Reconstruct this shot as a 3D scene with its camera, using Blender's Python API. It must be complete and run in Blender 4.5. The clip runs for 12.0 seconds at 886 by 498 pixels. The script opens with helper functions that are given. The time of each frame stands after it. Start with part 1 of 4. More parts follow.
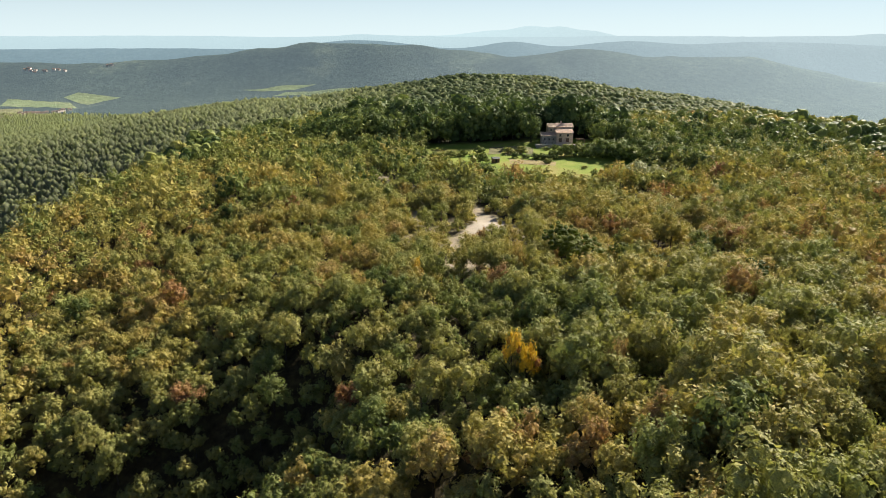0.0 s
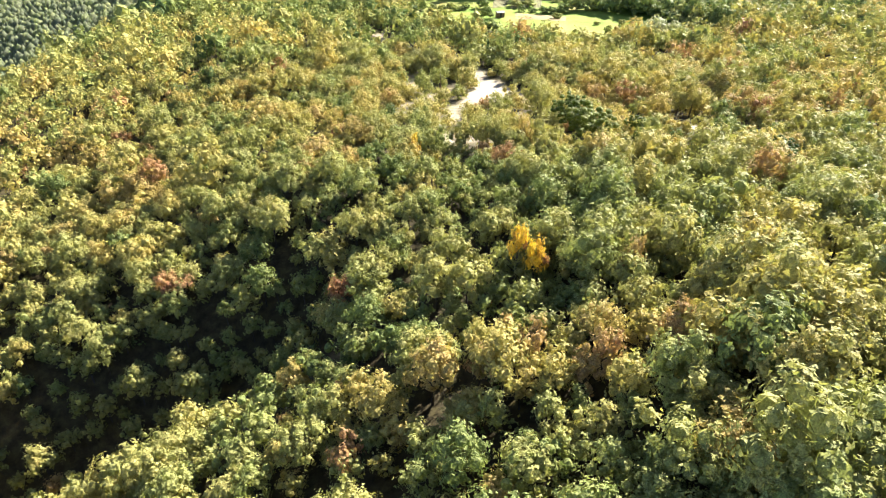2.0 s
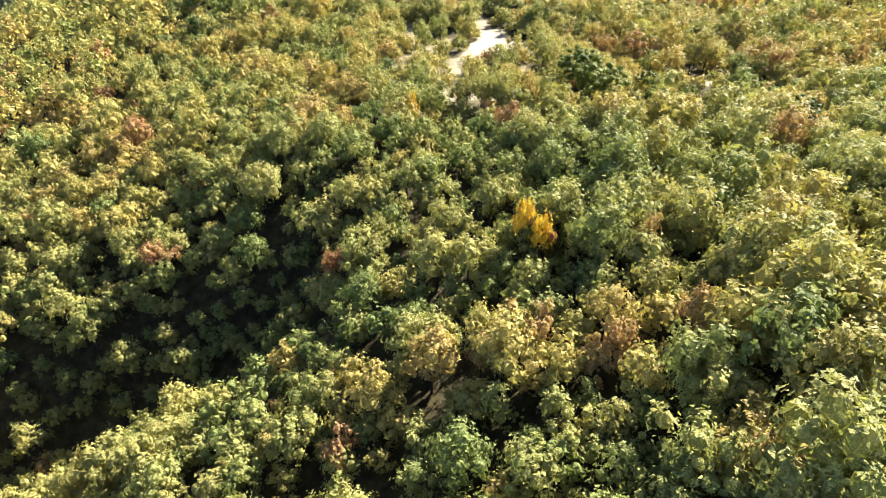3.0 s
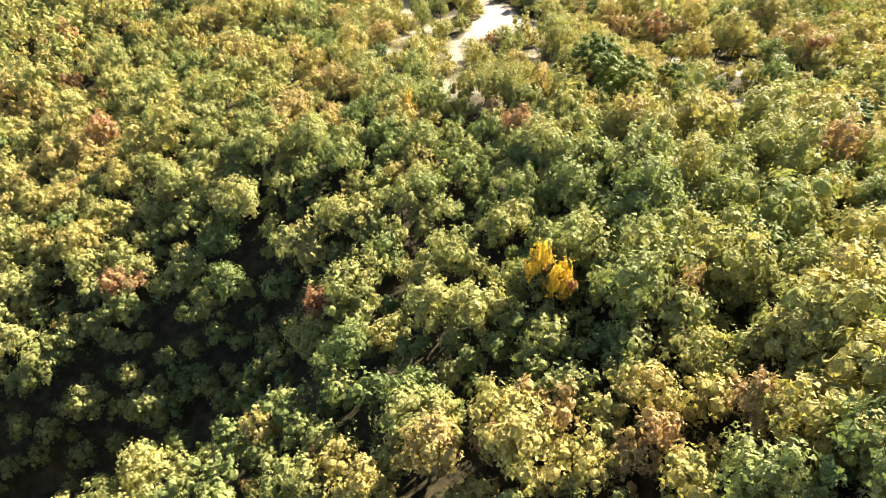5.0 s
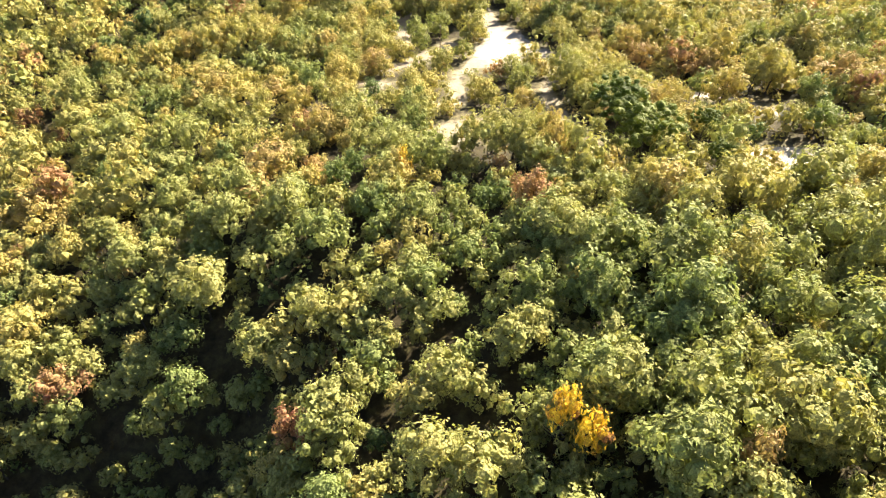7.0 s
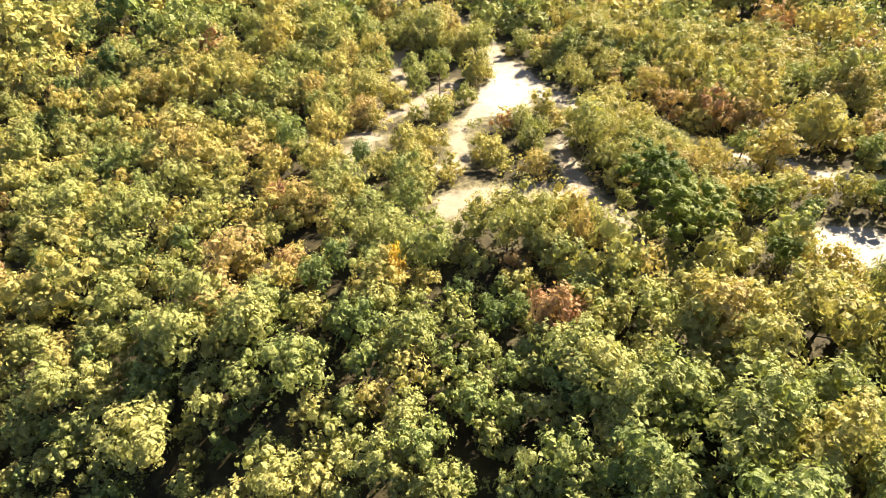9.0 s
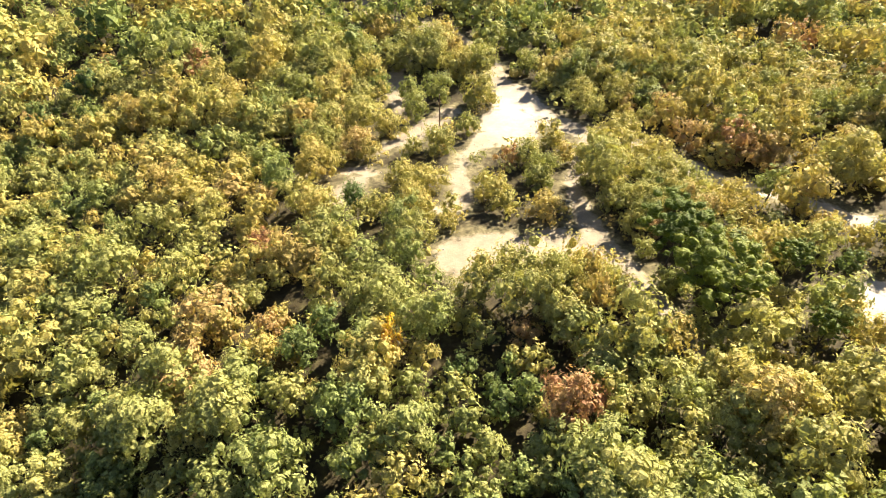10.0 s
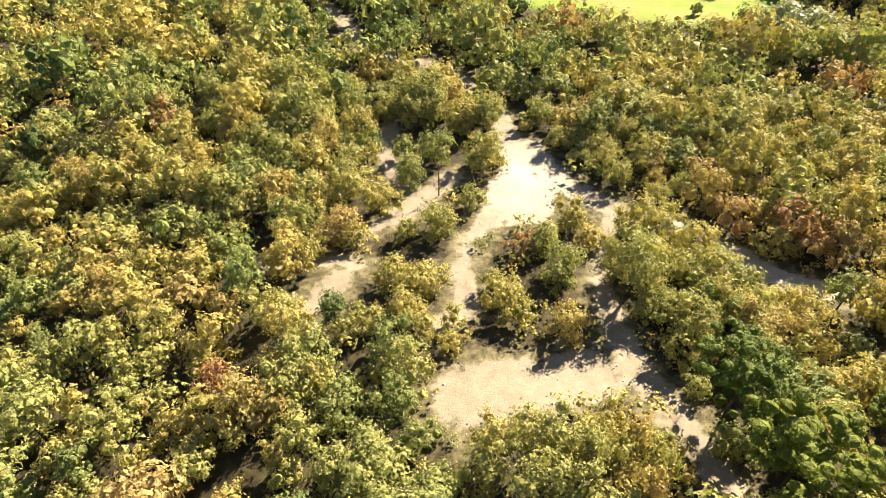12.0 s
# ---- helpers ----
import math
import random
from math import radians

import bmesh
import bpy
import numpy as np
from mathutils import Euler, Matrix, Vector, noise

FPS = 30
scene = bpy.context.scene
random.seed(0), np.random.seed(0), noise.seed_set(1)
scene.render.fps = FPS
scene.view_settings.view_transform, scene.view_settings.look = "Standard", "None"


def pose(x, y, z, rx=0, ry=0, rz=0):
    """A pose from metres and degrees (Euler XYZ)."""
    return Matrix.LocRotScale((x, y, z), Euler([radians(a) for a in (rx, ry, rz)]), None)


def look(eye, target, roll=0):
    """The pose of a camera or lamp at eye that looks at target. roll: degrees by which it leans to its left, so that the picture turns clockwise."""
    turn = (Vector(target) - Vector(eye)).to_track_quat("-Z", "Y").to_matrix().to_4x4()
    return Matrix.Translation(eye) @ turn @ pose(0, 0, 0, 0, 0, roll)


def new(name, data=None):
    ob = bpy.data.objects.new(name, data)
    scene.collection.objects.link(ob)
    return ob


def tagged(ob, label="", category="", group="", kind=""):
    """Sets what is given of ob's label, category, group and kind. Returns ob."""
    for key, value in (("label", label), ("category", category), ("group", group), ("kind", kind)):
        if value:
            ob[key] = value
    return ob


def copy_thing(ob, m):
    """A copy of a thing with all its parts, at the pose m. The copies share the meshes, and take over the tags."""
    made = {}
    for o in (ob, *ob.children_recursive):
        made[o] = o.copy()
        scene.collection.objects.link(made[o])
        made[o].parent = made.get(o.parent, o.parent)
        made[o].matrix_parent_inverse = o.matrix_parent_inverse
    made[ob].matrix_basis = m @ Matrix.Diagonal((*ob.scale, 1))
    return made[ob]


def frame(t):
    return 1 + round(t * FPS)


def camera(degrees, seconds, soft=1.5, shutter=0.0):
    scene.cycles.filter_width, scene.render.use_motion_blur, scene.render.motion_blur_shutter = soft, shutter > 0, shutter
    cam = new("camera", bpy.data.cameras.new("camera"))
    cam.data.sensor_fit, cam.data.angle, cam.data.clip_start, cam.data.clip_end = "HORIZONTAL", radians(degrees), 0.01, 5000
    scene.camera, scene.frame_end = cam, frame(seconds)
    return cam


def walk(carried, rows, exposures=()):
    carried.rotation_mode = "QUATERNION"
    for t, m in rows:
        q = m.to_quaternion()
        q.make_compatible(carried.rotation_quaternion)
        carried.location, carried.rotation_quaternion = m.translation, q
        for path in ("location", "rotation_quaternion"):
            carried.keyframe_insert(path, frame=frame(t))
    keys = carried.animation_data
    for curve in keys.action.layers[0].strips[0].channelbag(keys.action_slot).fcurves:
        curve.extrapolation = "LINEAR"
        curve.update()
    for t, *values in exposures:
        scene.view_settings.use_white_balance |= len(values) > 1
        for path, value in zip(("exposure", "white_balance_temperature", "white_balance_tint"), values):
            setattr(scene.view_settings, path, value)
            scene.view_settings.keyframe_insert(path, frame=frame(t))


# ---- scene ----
cam = camera(71.0, 12.0, soft=0.85)
METRES, EYE, TILT, LEAN, TURN = 100.0, 48.0, -19.34, 0.0, 0.0
ROWS = [
    (0.0, 0.0, 0.0, 0.0, -0.0, 0.0, 0.0),
    (0.5, -0.0001, 0.0209, 0.0073, -0.03, -3.43, -0.02),
    (1.0, -0.0002, 0.0421, 0.0148, -0.05, -6.62, -0.01),
    (1.5, -0.0002, 0.0668, 0.0234, -0.05, -10.04, -0.05),
    (2.0, -0.0004, 0.0915, 0.0322, -0.05, -12.93, -0.05),
    (2.5, -0.0005, 0.1202, 0.0422, -0.05, -15.8, -0.07),
    (3.0, -0.0004, 0.1486, 0.0523, -0.05, -17.71, -0.07),
    (5.0, -0.0002, 0.2852, 0.101, -0.04, -21.17, -0.09),
    (5.5, -0.0002, 0.3256, 0.1154, -0.04, -21.51, -0.09),
    (6.0, -0.0001, 0.3648, 0.1292, -0.03, -21.53, -0.08),
    (6.5, -0.0001, 0.4092, 0.1447, -0.03, -21.55, -0.07),
    (7.0, 0.0001, 0.4517, 0.1599, -0.03, -21.58, -0.05),
    (9.0, -0.0004, 0.6439, 0.2265, -0.07, -21.58, -0.02),
    (9.5, -0.0003, 0.6962, 0.2447, -0.07, -21.58, 0.0),
    (10.0, -0.0004, 0.7445, 0.2616, -0.07, -21.58, 0.01),
    (10.5, -0.0002, 0.7965, 0.2798, -0.07, -21.56, 0.05),
    (11.0, 0.0001, 0.8444, 0.2967, -0.07, -21.55, 0.07),
    (11.5, -0.0001, 0.8958, 0.3147, -0.1, -21.54, 0.08),
    (12.0, 0.0001, 0.9435, 0.3313, -0.11, -21.54, 0.11),
]
# stops and white balance
EXPOSURES = [(0.0, 1.34, 6500, 10), (0.5, 1.95, 6300, 10), (1.0, 2.54, 6100, 10), (1.5, 2.8, 6050, 10), (2.5, 2.5, 6150, 10),
             (5.0, 2.68, 6400, 10), (7.0, 2.68, 6650, 10), (9.0, 2.56, 6850, 10), (9.5, 2.48, 6900, 10), (10.5, 2.44, 6950, 10), (12.0, 2.26, 7000, 10)]
walk(cam, [(t, pose(0, 0, EYE, TILT, LEAN, TURN) @ pose(METRES * x, METRES * y, METRES * z, 90 + pitch, roll, yaw)) for t, x, y, z, yaw, pitch, roll in ROWS], EXPOSURES)

# ---- light ----
SUN_AZ, SUN_EL = 41.0, 32.0
SUN_DIR = Vector((math.sin(radians(SUN_AZ)) * math.cos(radians(SUN_EL)), math.cos(radians(SUN_AZ)) * math.cos(radians(SUN_EL)), math.sin(radians(SUN_EL))))
world = bpy.data.worlds.new("world")
scene.world = world
world.use_nodes = True
sky = world.node_tree.nodes.new("ShaderNodeTexSky")
sky.sky_type, sky.sun_disc = "NISHITA", False
sky.sun_elevation, sky.sun_rotation = radians(SUN_EL), radians(SUN_AZ)
sky.air_density, sky.dust_density, sky.ozone_density, sky.altitude = 1.0, 0.05, 4.5, 1200
background = world.node_tree.nodes["Background"]
background.inputs["Strength"].default_value = 0.0265
cool = world.node_tree.nodes.new("ShaderNodeMixRGB")
cool.inputs[0].default_value, cool.inputs[2].default_value = 0.25, (4.6, 5.5, 6.1, 1)
tinted = world.node_tree.nodes.new("ShaderNodeMixRGB")
tinted.blend_type = "MULTIPLY"
tinted.inputs[0].default_value, tinted.inputs[2].default_value = 1.0, (0.74, 0.93, 1.2, 1)
world.node_tree.links.new(sky.outputs[0], tinted.inputs[1])
world.node_tree.links.new(tinted.outputs[0], cool.inputs[1])
# morning haze towards the horizon, all round
upward = world.node_tree.nodes.new("ShaderNodeSeparateXYZ")
world.node_tree.links.new(world.node_tree.nodes.new("ShaderNodeTexCoord").outputs["Generated"], upward.inputs[0])
veil = world.node_tree.nodes.new("ShaderNodeMapRange")
veil.interpolation_type = "SMOOTHSTEP"
veil.inputs["From Min"].default_value, veil.inputs["From Max"].default_value = -0.05, 0.22
veil.inputs["To Min"].default_value, veil.inputs["To Max"].default_value = 0.9, 0.0
world.node_tree.links.new(upward.outputs["Z"], veil.inputs["Value"])
hazy = world.node_tree.nodes.new("ShaderNodeMixRGB")
hazy.inputs[2].default_value = (12.9, 15.2, 15.7, 1)
world.node_tree.links.new(veil.outputs[0], hazy.inputs[0])
world.node_tree.links.new(cool.outputs[0], hazy.inputs[1])
world.node_tree.links.new(hazy.outputs[0], background.inputs["Color"])
sun = new("sun", bpy.data.lights.new("sun", "SUN"))
sun.data.energy, sun.data.angle, sun.data.color = 5.0, radians(0.6), (1.0, 0.90, 0.74)
sun.matrix_world = look(SUN_DIR * 100, (0, 0, 0))


# ---- the lie of the land ----
def smooth(a, b, v):
    k = np.clip((np.asarray(v, float) - a) / (b - a), 0, 1)
    return k * k * (3 - 2 * k)


KNOLLS = [(-90, 35, -2.6), (-45, 35, -6.5), (0, 35, 3.1), (45, 35, 8.9), (90, 35, 2.3),
          (-90, 80, -4.6), (-45, 80, -5.0), (0, 80, 3.2), (45, 80, 2.3), (90, 80, 0.8),
          (-90, 125, -5.7), (-45, 125, 4.0), (0, 125, 3.9), (45, 125, -0.6), (90, 125, 3.9),
          (-90, 170, -3.4), (-45, 170, 0.2), (0, 170, -1.0), (45, 170, 0.2), (90, 170, 2.0)]


def wave(x, y, seed, size):
    """A smooth random swell between about -1 and 1."""
    r = np.random.RandomState(seed)
    total = 0
    for k in range(7):
        a, f, p = r.uniform(0, 6.28), r.uniform(0.6, 1.7) / size, r.uniform(0, 6.28)
        total = total + np.sin((x * math.cos(a) + y * math.sin(a)) * f * 6.28 + p)
    return total / 4.0


def height(x, y):
    """The ground's height: the ridge under the flight, the wooded hill behind it, the valleys on both sides and the hills across."""
    x, y = np.asarray(x, float), np.asarray(y, float)
    far = smooth(300, 900, y)
    dx = x - 105 * far
    edge = np.where(dx < 0, 106 - 106 * far, 190 - 150 * far)
    wide = np.where(dx < 0, 150 + 750 * far ** 1.6, 480 + 220 * far)
    ridge = np.exp(-(np.maximum(np.abs(dx) - edge, 0) / wide) ** 2)
    back = 1 - smooth(980, 1900, y)
    z = -200 + (191 - 16 * far - 15 * np.exp(-((y - 600) / 130) ** 2)) * ridge * back
    z = z - 9 * far * back * (1 - np.exp(-(np.abs(x - 78) / 140) ** 4)) * (1 - 0.75 * smooth(200, 420, -x))
    z = z + 3.2 * np.exp(-(((x - 62) / 45) ** 2 + ((y - 345) / 45) ** 2))
    for cx, cy, h in KNOLLS:
        z = z + h * np.exp(-((x - cx) ** 2 + (y - cy) ** 2) / (2 * 36.0 ** 2))
    # the shaded gully on the near slope
    k = np.clip(((x + 63) * 37 + (y - 61.5) * 18.5) / (37 ** 2 + 18.5 ** 2), 0, 1)
    z = z - (14.5 - 6.5 * k) * np.exp(-(np.hypot(x + 63 - 37 * k, y - 61.5 - 18.5 * k) / 12.5) ** 2)
    z = z + smooth(380, 900, np.hypot(x, y)) * (3.5 * wave(x, y, 3, 300) + 1.2 * wave(x, y, 4, 90)) + 0.25 * wave(x, y, 5, 14)
    # hills across the valley
    rough = 1 + 0.07 * wave(x, y, 8, 900) + 0.07 * wave(x, y, 9, 330)
    left = (112 + 82 * np.exp(-((x + 520) / 560) ** 2)) * (1 - smooth(-150, 700, x)) * np.exp(-((y - 2900) / 300) ** 2)
    right = 172 * np.exp(-np.abs((x - 760) / 900) ** 2.5) * np.exp(-((y - 2550) / 330) ** 2)
    rough = rough + 0.03 * wave(x, y, 14, 230) + 0.03 * wave(x, y, 15, 120)
    return z + right * rough + left * (0.45 + 0.55 * rough)


# sandy ground: stretches of track (from, to, half width) and open patches (centre, radii)
TRACKS = [(12.5, 194, 9.5, 207, 1.9), (9.5, 207, 6, 214, 1.7), (6, 214, 2, 224, 1.6), (2, 224, -18, 234, 1.5), (-18, 234, -23.6, 250, 1.9),
          (-23.6, 250, -32, 266, 1.8), (14.5, 193, 19, 180, 2.2), (19, 180, 25, 173, 2.2), (25, 173, 33, 167.5, 2.0), (33, 167.5, 39, 161.5, 2.0),
          (39, 161.5, 43, 156, 2.0), (43, 156, 50, 153, 1.8), (50, 153, 56, 146, 1.6), (56, 146, 66, 143, 1.7),
          (25, 171, 21.5, 162, 1.3), (21.5, 162, 19.4, 154, 1.1), (19.4, 154, 19.8, 147, 1.3), (19.8, 147, 20.5, 141, 1.7), (20.5, 141, 23, 134, 1.7),
          (23, 134, 25, 127, 1.4), (25, 127, 28.5, 117, 0.9), (28.5, 117, 33, 109, 0.5), (33, 109, 37.6, 99, 0.3), (37.6, 99, 38.6, 88, 0.3), (38.6, 88, 46, 78, 0.1),
          (5, 168, 3.7, 165, 1.1), (3.7, 165, 2.3, 158, 0.9), (2.3, 158, 3.2, 151.5, 1.5), (3.2, 151.5, 0, 148, 1.5),
          (1.6, 183, -2.8, 176.4, 1.7), (-2.8, 176.4, -7, 171, 1.9), (-7, 171, -11, 167, 1.2), (-11, 160, -13, 157, 0.9), (-13, 157, -15.5, 152, 1.7),
          (-13, 161, -25, 160.5, 1.3), (-9, 204, -10, 192, 1.5), (-10, 192, -8, 184, 1.5), (-8, 184, -3, 177, 1.4)]
PATCHES = [(11.8, 176.5, 5.2, 7.5), (12.8, 188, 3.2, 7.0), (6.5, 138.4, 7.0, 4.2), (14.6, 140.2, 3.8, 4.0), (1.8, 137.5, 2.8, 4.2), (52.4, 128.4, 6.4, 4.6), (47.6, 129.4, 3.0, 2.6), (7, 171, 2.2, 3)]


def sand(x, y):
    """Metres inside (plus) or outside (minus) the bare sand."""
    x, y = np.asarray(x, float), np.asarray(y, float)
    d = np.full(np.broadcast(x, y).shape, -50.0)
    for x0, y0, x1, y1, r in TRACKS:
        ux, uy = x1 - x0, y1 - y0
        k = np.clip(((x - x0) * ux + (y - y0) * uy) / (ux * ux + uy * uy), 0, 1)
        d = np.maximum(d, r - np.hypot(x - x0 - k * ux, y - y0 - k * uy))
    for cx, cy, rx, ry in PATCHES:
        d = np.maximum(d, (1 - np.hypot((x - cx) / rx, (y - cy) / ry)) * min(rx, ry))
    return d + 0.35 * wave(x, y, 11, 5)


def meadow(x, y):
    """Metres inside (plus) the grass below the house."""
    x, y = np.asarray(x, float), np.asarray(y, float)
    low = 2.5 + np.where(x < 40, 270 - 0.43 * (x + 10), 248.5 - 0.15 * (x - 40))
    side = np.minimum(x + 9, 88 - x)
    return np.minimum(np.minimum(y - low, 334 - y), side) + 1.5 * wave(x, y, 12, 25)


# ---- materials ----
def material(name, rough=0.8, spec=0.3):
    m = bpy.data.materials.new(name)
    m.use_nodes = True
    shader = m.node_tree.nodes["Principled BSDF"]
    shader.inputs["Roughness"].default_value = rough
    shader.inputs["Specular IOR Level"].default_value = spec
    return m, m.node_tree.nodes, m.node_tree.links, shader


def ramp(nodes, stops, smoothly=True):
    r = nodes.new("ShaderNodeValToRGB")
    while len(r.color_ramp.elements) < len(stops):
        r.color_ramp.elements.new(0.5)
    for e, (p, c) in zip(r.color_ramp.elements, stops):
        e.position, e.color = p, (*c, 1) if len(c) == 3 else c
    return r


def noise_node(nodes, links, scale, detail=4, rough=0.6, coords=None):
    n = nodes.new("ShaderNodeTexNoise")
    n.inputs["Scale"].default_value, n.inputs["Detail"].default_value, n.inputs["Roughness"].default_value = scale, detail, rough
    if coords is not None:
        links.new(coords, n.inputs["Vector"])
    return n


def mix(nodes, links, kind, fac, a, b):
    n = nodes.new("ShaderNodeMixRGB")
    n.blend_type = kind
    for slot, v in ((0, fac), (1, a), (2, b)):
        if isinstance(v, (int, float)):
            n.inputs[slot].default_value = v
        elif isinstance(v, tuple):
            n.inputs[slot].default_value = (*v, 1)
        else:
            links.new(v, n.inputs[slot])
    return n.outputs[0]


def attribute(nodes, name):
    n = nodes.new("ShaderNodeAttribute")
    n.attribute_name = name
    return n.outputs["Fac"]


def plain(name, colour, rough=0.8, scale=3.0, vary=0.35, bump=0.3, metal=0.0):
    """A surface of one colour with stains and grain."""
    m, nodes, links, shader = material(name, rough)
    shader.inputs["Metallic"].default_value = metal
    pos = nodes.new("ShaderNodeTexCoord").outputs["Object"]
    big, fine = noise_node(nodes, links, scale, 5, 0.6, pos), noise_node(nodes, links, scale * 9, 3, 0.6, pos)
    dark = tuple(c * (1 - vary) for c in colour)
    lit = tuple(min(1, c * (1 + vary * 0.6)) for c in colour)
    r = ramp(nodes, [(0.3, dark), (0.7, lit)])
    links.new(big.outputs["Fac"], r.inputs[0])
    links.new(mix(nodes, links, "OVERLAY", 0.35, r.outputs[0], fine.outputs["Fac"]), shader.inputs["Base Color"])
    b = nodes.new("ShaderNodeBump")
    b.inputs["Strength"].default_value, b.inputs["Distance"].default_value = bump, 0.05
    links.new(fine.outputs["Fac"], b.inputs["Height"])
    links.new(b.outputs[0], shader.inputs["Normal"])
    return m


LEAF_STOPS = [(0.0, (0.060, 0.088, 0.034)), (0.2, (0.154, 0.178, 0.060)), (0.38, (0.244, 0.232, 0.082)), (0.55, (0.314, 0.254, 0.082)),
              (0.68, (0.306, 0.218, 0.094)), (0.8, (0.28, 0.165, 0.080)), (0.88, (0.22, 0.100, 0.066)), (0.95, (0.50, 0.34, 0.04)), (1.0, (0.52, 0.36, 0.04))]


def leaf_material(name, through_light=0.30, gloss=0.08, lift=1.24, stops=LEAF_STOPS, grain=6.5, sparse=0.42):
    """Leaves: the tint of the tree, a little difference from spray to spray, and single leaves with gaps between them (sparse)."""
    m, nodes, links, shader = material(name, 0.5, gloss)
    tint = attribute(nodes, "tint")
    space = nodes.new("ShaderNodeNewGeometry")
    isle = space.outputs["Random Per Island"]
    fine = noise_node(nodes, links, grain, 2.0, 0.6, space.outputs["Position"])
    wobble = nodes.new("ShaderNodeMath")
    wobble.operation = "MULTIPLY_ADD"
    wobble.inputs[1].default_value, wobble.inputs[2].default_value = 0.07, -0.035
    links.new(isle, wobble.inputs[0])
    total = nodes.new("ShaderNodeMath")
    total.operation = "ADD"
    total.use_clamp = True
    links.new(tint, total.inputs[0])
    links.new(wobble.outputs[0], total.inputs[1])
    r = ramp(nodes, [(p, tuple(v * lift for v in c)) for p, c in stops])
    links.new(total.outputs[0], r.inputs[0])
    speck = ramp(nodes, [(0.34, (0.66, 0.68, 0.7)), (0.66, (1.26, 1.26, 1.2))])
    links.new(fine.outputs["Fac"], speck.inputs[0])
    colour = mix(nodes, links, "MULTIPLY", 1.0, r.outputs[0], speck.outputs[0])
    links.new(colour, shader.inputs["Base Color"])
    trans = nodes.new("ShaderNodeBsdfTranslucent")
    warm = mix(nodes, links, "MULTIPLY", 1.0, colour, (1.12, 1.15, 0.7))
    links.new(warm, trans.inputs["Color"])
    b = nodes.new("ShaderNodeBump")
    b.inputs["Strength"].default_value, b.inputs["Distance"].default_value = 0.8, 0.1
    links.new(fine.outputs["Fac"], b.inputs["Height"])
    links.new(b.outputs[0], shader.inputs["Normal"])
    both = nodes.new("ShaderNodeMixShader")
    both.inputs[0].default_value = through_light
    links.new(shader.outputs[0], both.inputs[1])
    links.new(trans.outputs[0], both.inputs[2])
    if not sparse:
        links.new(both.outputs[0], nodes["Material Output"].inputs["Surface"])
        return m
    gaps = noise_node(nodes, links, grain * 0.9, 1.0, 0.5, space.outputs["Position"])
    leafy = ramp(nodes, [(sparse - 0.03, (0, 0, 0)), (sparse + 0.03, (1, 1, 1))])
    denser = nodes.new("ShaderNodeMath")
    denser.operation = "MULTIPLY_ADD"
    denser.inputs[1].default_value = 0.11
    links.new(attribute(nodes, "solid"), denser.inputs[0])
    links.new(gaps.outputs["Fac"], denser.inputs[2])
    links.new(denser.outputs[0], leafy.inputs[0])
    spray = nodes.new("ShaderNodeMixShader")
    links.new(leafy.outputs[0], spray.inputs[0])
    links.new(nodes.new("ShaderNodeBsdfTransparent").outputs[0], spray.inputs[1])
    links.new(both.outputs[0], spray.inputs[2])
    links.new(spray.outputs[0], nodes["Material Output"].inputs["Surface"])
    return m


LEAF = leaf_material("leaf")
LEAF_DULL = leaf_material("leaf_dull", 0.24, 0.03, 1.36, grain=4.5, sparse=0.40)
# hill leaves lightened in colour in place of the haze before them
HAZY_HILL_LEAF = leaf_material("hazy_hill_leaf", 0.5, 0.02, 1.7, [(0.0, (0.060, 0.080, 0.044)), (0.3, (0.105, 0.124, 0.060)), (0.6, (0.165, 0.165, 0.075))], 1.1, 0.47)
# pine leaves paled and greyed in colour to stand for haze
HAZY_PINEWOOD = leaf_material("hazy_pinewood", 0.75, 0.02, 1.9, [(0.0, (0.145, 0.16, 0.115)), (0.3, (0.185, 0.198, 0.135)), (0.6, (0.22, 0.225, 0.15))], 1.1, 0.47)
NEEDLE = leaf_material("needle", 0.2, 0.1, 1.0, [(0.0, (0.058, 0.088, 0.016)), (0.1, (0.092, 0.122, 0.018)), (0.3, (0.135, 0.158, 0.024))], 10.0, 0.4)
PALE_LEAF = leaf_material("pale_leaf", 0.3, 0.2, 1.0, [(0.0, (0.25, 0.26, 0.14)), (0.5, (0.33, 0.335, 0.19))], 3.0)
BARK = plain("bark", (0.055, 0.045, 0.036), 0.9, 4.0, 0.4, 0.6)


